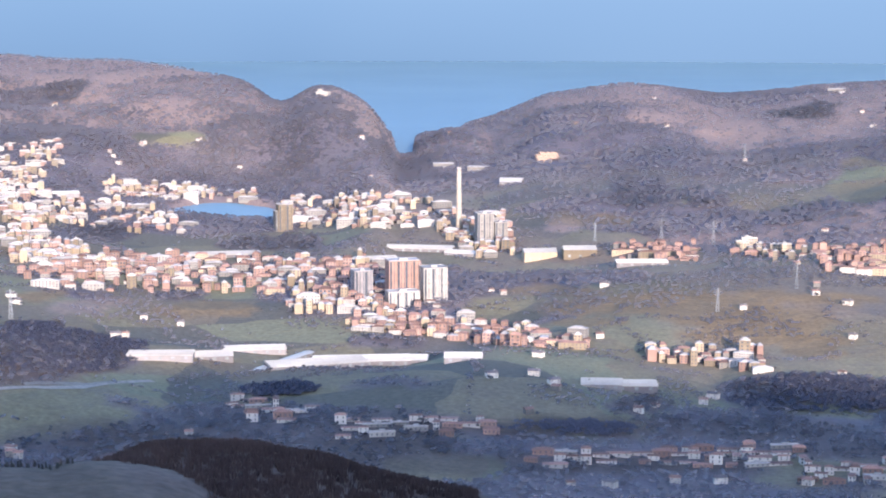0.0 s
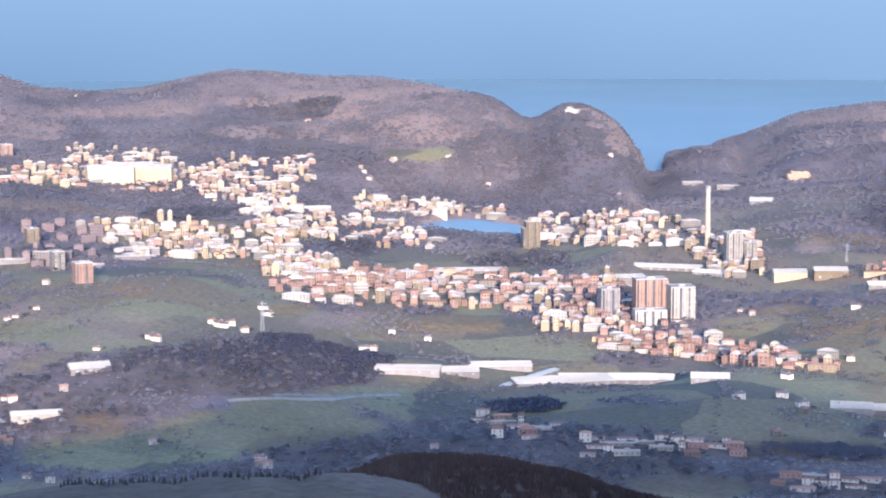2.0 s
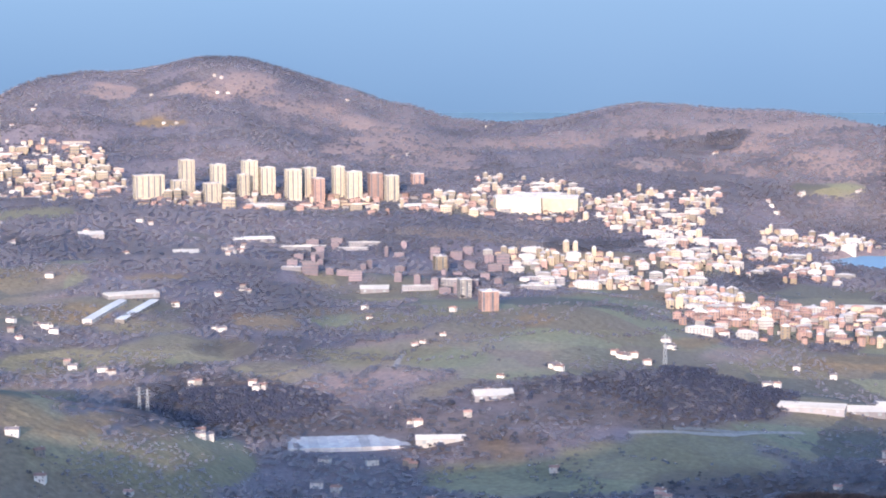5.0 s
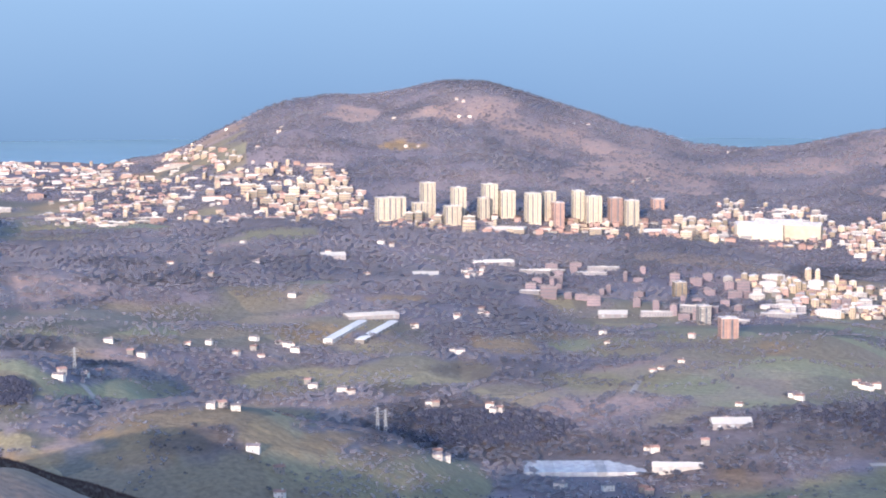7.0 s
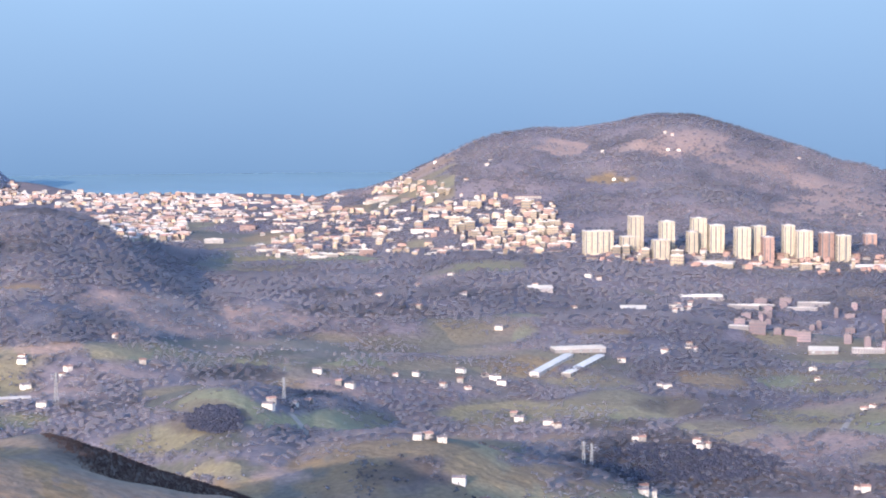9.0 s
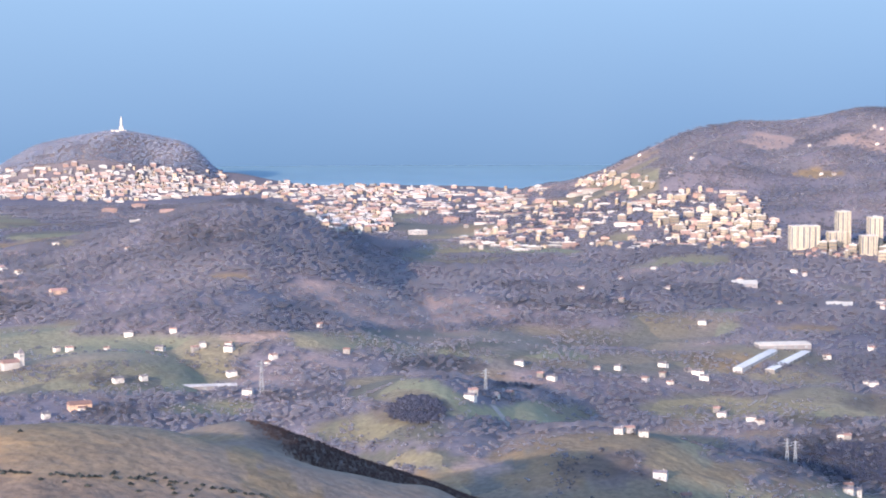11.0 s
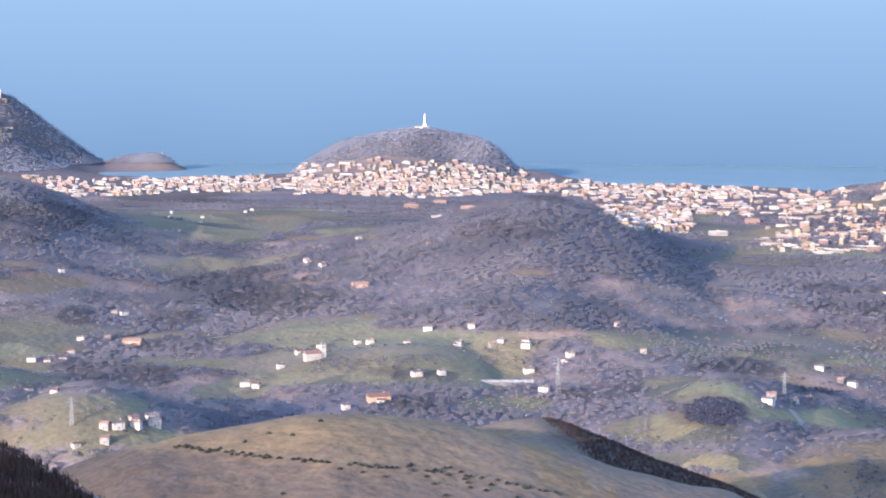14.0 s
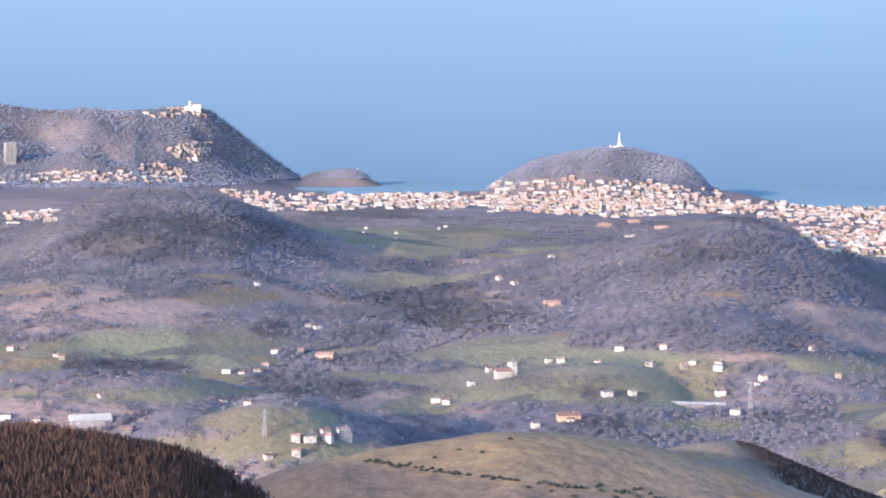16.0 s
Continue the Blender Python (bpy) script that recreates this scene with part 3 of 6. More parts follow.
STRAW += [(-15.5, -8.58, 0.59, 0.17), (-15.39, -8.65, 0.39, 0.16), (-10.99, -9.18, 0.78, 0.12), (-9.13, -10.69, 0.78, 0.12), (-6.49, -9.73, 1.41,
          0.19), (2.61, -9.16, 0.78, 0.14), (4.03, -10.11, 0.94, 0.17), (4.62, -7.25, 0.94, 0.19), (7.92, -9.62, 1.88, 0.28), (9.02, -10.31, 1.88,
          0.28), (10.25, -10.7, 0.94, 0.16)]
DARK = [(-58.07, -8.09, 1.56, 0.22), (-57, -4.56, 2.66, 0.69), (-55.33, -4.46, 1.72, 0.47), (-54.06, -7.03, 0.47, 0.25), (-53.41, -8.47, 1.41,
          0.19), (-52.96, -8.72, 1.41, 0.25), (-51.72, -7.17, 0.94, 0.22), (-51.68, -3.88, 1.72, 0.16), (-51.41, -7.92, 1.25, 0.2), (-49.77, -6.27,
          1.88, 0.31), (-49.54, -6.21, 1.56, 0.34), (-48.91, -6.68, 1.88, 0.41), (-45.49, -8.7, 0.94, 0.14), (-44.61, -9.53, 0.91, 0.17), (-42.71,
          -4.82, 1.41, 0.34), (-41.46, -3.97, 0.62, 0.12), (-39.87, -9.23, 0.94, 0.22), (-37.46, -9.72, 0.81, 0.34), (-37.18, -9.5, 0.72, 0.31),
          (-37.09, -9.66, 1.22, 0.38), (-36.2, -8.46, 1.06, 0.2), (-36.1, -8.52, 0.94, 0.17)]
DARK += [(-35.99, -8.51, 1.41, 0.17), (-33.87, -9.06, 0.94, 0.12), (-33, -6.35, 1.41, 0.16), (-32.43, -6.8, 2.34, 0.19), (-31.6, -11.27, 1.56, 0.31),
          (-31.51, -11.4, 0.78, 0.16), (-31.38, -11.36, 0.91, 0.22), (-31.35, -10.85, 0.94, 0.14), (-29.82, -6.29, 1.41, 0.14), (-25.69, -9.82, 1.09,
          0.19), (-24.3, -10.8, 2.34, 0.69), (-23.93, -11.04, 2.97, 0.56), (-23.64, -11.05, 2.66, 0.53), (-23.43, -9.36, 1.72, 0.22), (-23.24, -9.39,
          1.56, 0.28), (-22.89, -9.34, 1.56, 0.25), (-16.8, -7.55, 1.72, 0.12), (-14.62, -10.77, 2.81, 0.62), (-13.92, -6.6, 1.41, 0.2), (-13.66,
          -6.55, 1.25, 0.17), (-13.03, -10.97, 3.28, 0.69), (-11.3, -10.11, 0.75, 0.19)]
DARK += [(-10.83, -10.69, 2.34, 0.62), (-10.42, -13.14, 1.72, 0.47), (-10.25, -3.76, 0.55, 0.28), (-10.2, -3.61, 0.55, 0.25), (-9.97, -10.33, 0.52,
          0.2), (-9.38, -7.57, 1.25, 0.23), (-7.26, -9.33, 0.62, 0.14), (-7.25, -9.36, 0.55, 0.11), (-7.17, -12.95, 1.88, 0.66), (-6.42, -12.71, 1.88,
          0.47), (-4.45, -7.91, 1.41, 0.23), (-1.97, -13.65, 2.81, 0.53), (-1.8, -10.64, 1.09, 0.19), (5.39, -6.5, 0.94,
          0.34), (5.63, -12.36, 1.09, 0.19), (7.09, -6.56, 0.62, 0.28), (9.94, -4.22, 0.94, 0.14), (10.44, -11.89, 2.5, 0.53), (10.94, -13.34, 1.72,
          0.25)]
BRACKEN = [(-58.53, -6.48, 2.81, 0.5), (-52.98, -5.47, 1.41, 0.31), (-51.43, -5.07, 0.94, 0.19), (-48.62, -5.27, 0.94, 0.16), (-47.95, -6.15, 1.09,
          0.19), (-41.01, -7.54, 0.94, 0.19), (-39.13, -6.38, 1.88, 0.31), (-38.65, -6.81, 1.41, 0.25), (-36.65, -7.1, 2.66, 0.34), (-36.52, -6.9,
          1.72, 0.31), (-35.85, -7.11, 1.72, 0.22), (-35.19, -11.18, 0.62, 0.19), (-35.15, -11.34, 0.86, 0.22), (-33.27, -11.62, 0.86, 0.22), (-27.24,
          -2.3, 0.78, 0.19), (-23.36, -1.99, 0.78, 0.19), (-20.48, -3.81, 0.94, 0.25), (-14.28, -3.68, 0.94, 0.25), (-12.11, -3.3, 1.72, 0.34),
          (-9.73, -9.51, 1.25, 0.16), (-9.49, -3.21, 0.94, 0.22), (-7.77, -3.33, 1.72, 0.34)]
BRACKEN += [(-2.55, -4.05, 0.47, 0.31), (3.38, -7.45, 0.62, 0.16), (7.98, -4.93, 1.25, 0.53), (9.68, -5.98, 0.94, 0.25)]
FIELDS += [(-37.93, -10.18, 1.88, 0.41), (-36.98, -11.02, 1.56, 0.25), (-35.11, -9.77, 1.41, 0.19), (-54.44, -9.50, 2.19, 0.41), (-54.14, -10.30, 2.97, 0.41), (-57.52, -8.84, 2.34, 0.20), (-51.49, -8.37, 1.41, 0.16), (-57.81, -7.62, 1.72, 0.16), (-49, -4.4, 2, 0.2), (-46.6, -4.85, 1.2, 0.22), (-50.5, -5.0, 1.5, 0.18), (-45.3, -5.15, 0.8, 0.15), (-53, -4.7, 1.2, 0.15), (-37.5, -5.2, 1.6, 0.2), (-34.5, -6.1, 1.6, 0.25)]
# the harbour cliff's sunlit rock face, put in as bracken-coloured patches
BRACKEN += [(-1.98, -4.59, 0.4, 0.5), (-2.6, -4.0, 0.4, 0.2)]
# extra dark cover on the near valley floor, painted to deepen its shade
DARK += [(-3.0, -12.9, 4.0, 0.45), (5.0, -12.95, 4.5, 0.3), (9.5, -13.0, 2.5, 0.4), (3.0, -14.0, 6.0, 0.3), (-9.5, -13.0, 3.0, 0.4), (-17.0, -12.0, 2.0, 0.4), (-21.5, -11.5, 3.5, 0.45), (-16.5, -11.2, 3.0, 0.35)]
STRAW += [(5.5, -9.6, 3, 0.3), (8.5, -9.95, 2.6, 0.22), (9, -10.4, 2.5, 0.2), (3.2, -9.2, 1.5, 0.12), (10.5, -9.3, 2, 0.16)]
SOIL = [(-41.55, -10.83, 0.55, 0.35), (-40.20, -12.03, 0.8, 0.3), (-41.07, -11.57, 0.8, 0.4), (-42.25, -10.31, 0.9, 0.16), (-25.64, -3.15, 0.5, 0.12)]
SADDLE = [(-41.55, -10.83, 0.55, 0.35), (-40.20, -12.03, 0.8, 0.3), (-41.07, -11.57, 0.8, 0.4), (-42.25, -10.31, 1.0, 0.16)]
EVERGREEN = [(-10.68, -10.78, 2.4, 0.55), (10.14, -11.95, 2.6, 0.5), (-11.50, -10.10, 0.75, 0.17), (-10.15, -10.32, 0.5, 0.17), (-36.95, -9.75, 0.8, 0.34),
             (-23.48, -10.95, 2.5, 0.5), (-13.2, -10.6, 2.6, 0.5), (3.43, -13.02, 2.0, 0.2), (-4.49, -11.93, 1.0, 0.2)]
# the mass of the bare woods on the hills
WOODS = [(-41.47, -5.2, 4.6, 1.15), (-37.0, -6.6, 4.2, 0.5), (-57.15, -4.25, 3.4, 0.8), (-49.07, -6.65, 3.5, 0.5), (-46.5, -6.3, 3.5, 0.6), (-52.34, -8.26, 2, 0.4)]


SWEEP = np.arange(-66, 17.001, 0.085)
REACH = np.concatenate([[0.0, 1.5, 4, 8, 14, 22, 32, 45, 60, 80, 100, 120], np.geomspace(140, 900, 110), np.linspace(908, 3300, 200), np.linspace(3315, 4915, 80)])
RELIEF = heights(SWEEP[None, :], REACH[:, None])


def profile(az):
    """The heights along one bearing."""
    c = min(max((az + 66) / 0.085, 0), len(SWEEP) - 1.001)
    i = int(c)
    return RELIEF[:, i] * (1 - c + i) + RELIEF[:, i + 1] * (c - i)


def land_z(az, d):
    return float(np.interp(d, REACH, profile(az)))


def sight(az, angle, start=140.0):
    """Where the line from the lookout at this bearing and sight angle meets the land: x, y, z and the range."""
    z = np.maximum(profile(az), 0.0)
    seen = np.degrees(np.arctan2(z - EYE, REACH))
    seen[REACH < start] = -90
    k = np.nonzero(seen >= angle)[0]
    if len(k) and k[0] > 0 and seen[k[0] - 1] > -90:
        u = (angle - seen[k[0] - 1]) / max(seen[k[0]] - seen[k[0] - 1], 1e-6)
        d = REACH[k[0] - 1] + u * (REACH[k[0]] - REACH[k[0] - 1])
    else:
        d = REACH[k[0] if len(k) else int(np.argmax(seen))]
    r = radians(az)
    return math.sin(r) * d, math.cos(r) * d, max(float(np.interp(d, REACH, z)), 0.0), float(d)


def sheet(name, co, faces, mat):
    """A mesh object from arrays of corners and of triangles or quads."""
    me = bpy.data.meshes.new(name)
    k = faces.shape[1]
    me.vertices.add(len(co))
    me.vertices.foreach_set("co", np.ascontiguousarray(co, dtype=np.float32).ravel())
    me.loops.add(faces.size)
    me.loops.foreach_set("vertex_index", np.ascontiguousarray(faces, dtype=np.int32).ravel())
    me.polygons.add(len(faces))
    me.polygons.foreach_set("loop_start", np.arange(0, faces.size, k, dtype=np.int32))
    me.update(calc_edges=True)
    me.materials.append(mat)
    return new(name, me)


def ground():
    az = np.concatenate([SWEEP, np.linspace(17, 294, 90)[1:-1]])
    d = REACH
    A, D = np.meshgrid(az, d)
    H = heights(A, D)
    co = np.stack([np.sin(np.radians(A)) * D, np.cos(np.radians(A)) * D, H], -1).reshape(-1, 3)
    rows, cols = A.shape
    i = np.arange(rows - 1)[:, None] * cols
    j = np.arange(cols)[None, :]
    nj = (j + 1) % cols
    faces = np.stack([i + j, i + nj, i + cols + nj, i + cols + j], -1).reshape(-1, 4)[:, ::-1]
    ob = sheet("ground", co, faces, LAND)
    pas, fern, bare, heath = cover(np.where(A > 180, A - 360, A), D, H)
    att = ob.data.color_attributes.new("cover", "FLOAT_COLOR", "POINT")
    att.data.foreach_set("color", np.stack([pas, fern, bare, heath], -1).astype(np.float32).ravel())
    ob.data.polygons.foreach_set("use_smooth", np.ones(len(faces), bool))
    return tagged(ob, "rolling winter land with pasture, bracken and bare woods", "ground", kind="structure")


ground()
th = np.radians(np.arange(-80, 31, 1.0))
arc = np.stack([np.sin(th), np.cos(th)], -1)
co = np.concatenate([np.c_[arc * 1500, np.zeros(len(th))], np.c_[arc * 4960, np.zeros(len(th))]])
k = np.arange(len(th) - 1)
sea = sheet("water", co, np.stack([k, k + 1, k + 1 + len(th), k + len(th)], -1)[:, ::-1], WATER)
tagged(sea, "calm blue sea and harbour water", "sea", kind="structure")
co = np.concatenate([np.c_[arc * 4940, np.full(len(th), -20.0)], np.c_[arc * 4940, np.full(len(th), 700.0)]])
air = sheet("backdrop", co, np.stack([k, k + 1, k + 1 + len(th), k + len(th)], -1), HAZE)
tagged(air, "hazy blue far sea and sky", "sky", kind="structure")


# ---- building stock ----
HALF = 0.5


def part(name, bm, mat, parent=None, label="", smooth=False, kind=""):
    """One mesh under its thing; sizes are given in true metres and halved here."""
    me = bpy.data.meshes.new(name)
    bmesh.ops.scale(bm, vec=(HALF, HALF, HALF), verts=bm.verts)
    bm.to_mesh(me)
    bm.free()
    me.materials.append(mat)
    if smooth:
        me.polygons.foreach_set("use_smooth", [True] * len(me.polygons))
    ob = new(name, me)
    ob.parent = parent
    return tagged(ob, label, kind=kind)


def box(bm, x0, x1, y0, y1, z0, z1):
    v = [bm.verts.new((x, y, z)) for z in (z0, z1) for x, y in ((x0, y0), (x1, y0), (x1, y1), (x0, y1))]
    for f in ((3, 2, 1, 0), (4, 5, 6, 7), (0, 1, 5, 4), (1, 2, 6, 5), (2, 3, 7, 6), (3, 0, 4, 7)):
        bm.faces.new([v[i] for i in f])
    return bm


def boxes(*rows):
    bm = bmesh.new()
    for r in rows:
        box(bm, *r)
    return bm


def beam(bm, a, b, r):
    """A square bar from a to b."""
    a, b = Vector(a), Vector(b)
    q = (b - a).to_track_quat("Z", "Y")
    ring = [q @ Vector((x * r, y * r, 0)) for x, y in ((-1, -1), (1, -1), (1, 1), (-1, 1))]
    lo, hi = [bm.verts.new(a + o) for o in ring], [bm.verts.new(b + o) for o in ring]
    for i in range(4):
        bm.faces.new((lo[i], lo[(i + 1) % 4], hi[(i + 1) % 4], hi[i]))
    bm.faces.new(lo[::-1])
    bm.faces.new(hi)


def hip_roof(w, d, z, rise, over=0.5, ridge=0.5):
    """A tiled roof with eaves; ridge 1 makes gables, 0.5 hips."""
    bm = bmesh.new()
    a, b = w / 2 + over, d / 2 + over
    r = a * ridge if w >= d else a * 0.1
    lo = [bm.verts.new(p) for p in ((-a, -b, z - 0.2), (a, -b, z - 0.2), (a, b, z - 0.2), (-a, b, z - 0.2))]
    up = [bm.verts.new(p) for p in ((-a, -b, z + 0.05), (a, -b, z + 0.05), (a, b, z + 0.05), (-a, b, z + 0.05))]
    t0, t1 = bm.verts.new((-r, 0, z + rise)), bm.verts.new((r, 0, z + rise))
    bm.faces.new(lo[::-1])
    for i in range(4):
        bm.faces.new((lo[i], lo[(i + 1) % 4], up[(i + 1) % 4], up[i]))
    bm.faces.new((up[0], up[1], t1, t0))
    bm.faces.new((up[1], up[2], t1))
    bm.faces.new((up[2], up[3], t0, t1))
    bm.faces.new((up[3], up[0], t0))
    return bm


def flat_roof(w, d, z):
    """A slab with a parapet and a stair head."""
    a, b = w / 2 + 0.15, d / 2 + 0.15
    return boxes((-a, a, -b, b, z, z + 0.25), (-a, a, -b, -b + 0.3, z + 0.25, z + 0.9), (-a, a, b - 0.3, b, z + 0.25, z + 0.9),
                 (-a, -a + 0.3, -b + 0.3, b - 0.3, z + 0.25, z + 0.9), (a - 0.3, a, -b + 0.3, b - 0.3, z + 0.25, z + 0.9),
                 (-w * 0.12, w * 0.12, -d * 0.18, d * 0.18, z + 0.25, z + 2.6))


def pane(bm, pts):
    bm.faces.new([bm.verts.new(v) for v in pts])


def windows(w, d, floors, gap=3.1, half=0.95):
    """The panes of all storeys, along the front and both sides."""
    bm = bmesh.new()
    for f in range(floors):
        z0, z1 = 1.1 + 3 * f, 2.8 + 3 * f
        n = max(2, int(w / gap))
        for i in range(n):
            x, y = (i + 0.5) / n * w - w / 2, -d / 2 - 0.06
            pane(bm, ((x - half, y, z0), (x + half, y, z0), (x + half, y, z1), (x - half, y, z1)))
        n = max(2, int(d / gap))
        for s in (-1, 1):
            for i in range(n):
                x, y = s * (w / 2 + 0.06), (i + 0.5) / n * d - d / 2
                pane(bm, ((x, y - 0.85, z0), (x, y + 0.85, z0), (x, y + 0.85, z1), (x, y - 0.85, z1)))
    return bm


def apartment(w, d, floors, wall, roof, label, group, name="apartment_block", tower=False):
    """A block of flats: walls, roof, windows and stacks of balconies."""
    e = tagged(new(name), label, "apartment building", group)
    h = floors * 3.0 + 0.6
    part("wall", boxes((-w / 2, w / 2, -d / 2, d / 2, -6, h)), wall, e)
    if roof is TILE:
        part("roof", hip_roof(w, d, h, min(w, d) * 0.22), TILE, e, "red clay tiled hipped roof")
    else:
        # DULL walls get the dark roof, to keep the shaded estate dim
        part("roof", flat_roof(w, d, h), SLATE if wall is DULL else FLAT, e)
    if tower:
        part("glazing", windows(w, d, floors, 4.6, 0.6), GLASS, e, kind="stuff")
        n = max(2, round(w / 11))
        for k in range(n):
            x = w * ((k + 0.24) / n - 0.5)
            part("stair_glazing", boxes((x - 1.3, x + 1.3, -d / 2 - 0.12, -d / 2 + 0.1, 1, h - 1.2)), GLASS, e)
    else:
        part("glazing", windows(w, d, floors, *((3.6, 0.5) if floors < 3 else (3.1, 0.95))), GLASS, e, kind="stuff")
    if tower or floors > 4:
        slab = boxes((-1.9, 1.9, -1.25, 0, 0, 0.2), (-1.9, 1.9, -1.25, -1.15, 0.2, 1.05), (-1.9, -1.8, -1.15, 0, 0.2, 1.05), (1.8, 1.9, -1.15, 0, 0.2, 1.05))
        first = part("balcony", slab, wall, e)
        for s in (-1, 1):
            for f in range(1, floors):
                b = first if (s, f) == (-1, 1) else tagged(new("balcony", first.data))
                b.parent, b.location = e, (s * w * 0.27 * HALF, (-d / 2 - 0.05) * HALF, (0.4 + 3 * f) * HALF)
    return e


def house(w, d, floors, wall, roof, label, group):
    """A farmhouse or villa with a pitched roof."""
    e = tagged(new("house"), label, "house", group)
    h = floors * 2.7 + 0.3
    part("wall", boxes((-w / 2, w / 2, -d / 2, d / 2, -3, h)), wall, e)
    r = part("roof", hip_roof(w, d, h, d * 0.26, 0.6, 0.98), roof, e)
    part("chimney", boxes((w * 0.22, w * 0.22 + 0.7, -0.35, 0.35, h + 0.3, h + d * 0.26 + 0.9)), wall, r)
    part("door", boxes((-0.55, 0.55, -d / 2 - 0.05, -d / 2 + 0.1, 0, 2.1)), GLASS, e)
    for f in range(floors):
        for x in ((-w * 0.3, w * 0.3) if f else (w * 0.3,)):
            part("window", boxes((x - 0.6, x + 0.6, -d / 2 - 0.04, -d / 2 + 0.1, 1.0 + 2.7 * f, 2.2 + 2.7 * f)), GLASS, e)
    return e


def shed(w, d, h, label, group, roof=SHEET, wall=WHITE, curved=True, steep=0.2):
    """A long works hall: walls, a sheet roof of three low vaults or one pitch, end gables, and loading doors."""
    e = tagged(new("works_hall"), label, "factory hall", group)
    part("wall", boxes((-w / 2, w / 2, -d / 2, d / 2, -4, h)), wall, e)
    bm = bmesh.new()
    n, rise = (18, d * 0.085) if curved else (2, d * steep)
    prof = [(-d / 2 - 0.4 + (d + 0.8) * i / n, h + 0.02 + rise * (abs(math.sin(3 * math.pi * i / n)) if curved else 1 - abs(2 * i / n - 1))) for i in range(n + 1)]
    a = w / 2 + 0.4
    left, right = [bm.verts.new((-a, y, z)) for y, z in prof], [bm.verts.new((a, y, z)) for y, z in prof]
    for i in range(n):
        bm.faces.new((left[i], right[i], right[i + 1], left[i + 1]))
    bm.faces.new(left)
    bm.faces.new(right[::-1])
    bm.faces.new([left[0], left[-1], right[-1], right[0]])
    part("roof", bm, roof, e, "pale sheet roof")
    k = max(1, int(w / 14))
    for i in range(k):
        x = (i + 0.5) / k * w - w / 2
        part("loading_door", boxes((x - 2, x + 2, -d / 2 - 0.06, -d / 2 + 0.1, 0, min(4, h - 0.8))), STEEL, e)
    return e


class Plots(dict):
    """Built-on places, in 40 m squares."""

    def append(self, plot):
        self.setdefault((int(plot[0] // 40), int(plot[1] // 40)), []).append(plot)

    def near(self, x, y):
        i, j = int(x // 40), int(y // 40)
        return (p for u in (-1, 0, 1) for v in (-1, 0, 1) for p in self.get((i + u, j + v), ()))


taken = Plots()


def clear(x, y, gap):
    return all((x - p) ** 2 + (y - q) ** 2 > (gap * 0.5 + g * 0.5) ** 2 for p, q, g in taken.near(x, y))


counts = {}
spill = []


class Stock:
    """A kind of building, built once; later ones share its meshes. Past 205 of a kind they join the far fabric."""

    def __init__(self, made, size, spec=None):
        self.made, self.size, self.used, self.spec = made, size * HALF, False, spec

    def put(self, x, y, z, turn):
        taken.append((x, y, self.size))
        m = pose(x, y, z, 0, 0, turn)
        if self.spec:
            m = m @ Matrix.Diagonal((rng.uniform(0.65, 1.35), rng.uniform(0.75, 1.25), rng.choice((0.7, 0.85, 1.0, 1.0, 1.2, 1.45)), 1.0))
        kind = self.made.name.split(".")[0]
        counts[kind] = counts.get(kind, 0) + 1
        if not self.used:
            self.used = True
            self.made.matrix_basis = m
            return self.made
        if self.spec and counts[kind] > 205:
            spill.append((m, self.spec))
            return None
        return copy_thing(self.made, m)


rng = random.Random(7)


def inside(p, quad):
    hit, j = False, len(quad) - 1
    for i in range(len(quad)):
        (ax, ay), (bx, by) = quad[i], quad[j]
        if (ay > p[1]) != (by > p[1]) and p[0] < (bx - ax) * (p[1] - ay) / (by - ay) + ax:
            hit = not hit
        j = i
    return hit


def quarter(stocks, count, grid, quad, gap=1.0, row=0.17, loose=0.75):
    """Buildings in rough rows along the slope, over a quarter whose outline is given by bearings and sight angles."""
    lo = [min(p[i] for p in quad) for i in (0, 1)]
    hi = [max(p[i] for p in quad) for i in (0, 1)]
    done = tries = 0
    while done < count and tries < count * 12:
        tries += 1
        a, e = rng.uniform(lo[0], hi[0]), rng.uniform(lo[1], hi[1])
        e = lo[1] + (round((e - lo[1]) / row + 0.12 * math.sin(a * 2.3)) + rng.gauss(0, 0.3)) * row
        if not inside((a, e), quad):
            continue
        x, y, z, d = sight(a, e)
        s = rng.choice(stocks)
        thin = float(swell(np.array(x), np.array(y), 75, 131, 2)) < -0.05 and rng.random() < loose
        if z < 1.0 or thin or not clear(x, y, s.size * gap):
            continue
        s.put(x, y, z, -a * 0.6 + grid + rng.choice((0, 0, 0, 90)) * (s.size < 8) + rng.uniform(-9, 9))
        done += 1
    return done


def at(stock, a, e, turn=0.0, start=140.0):
    """One building where the sight line at this bearing and angle meets the land."""
    x, y, z, d = sight(a, e, start)
    return stock.put(x, y, z, turn - a)


T1, T2, T3, T4, T5 = "harbour town blocks", "red roofed town blocks", "hillside town blocks", "seaside city blocks", "estate blocks"
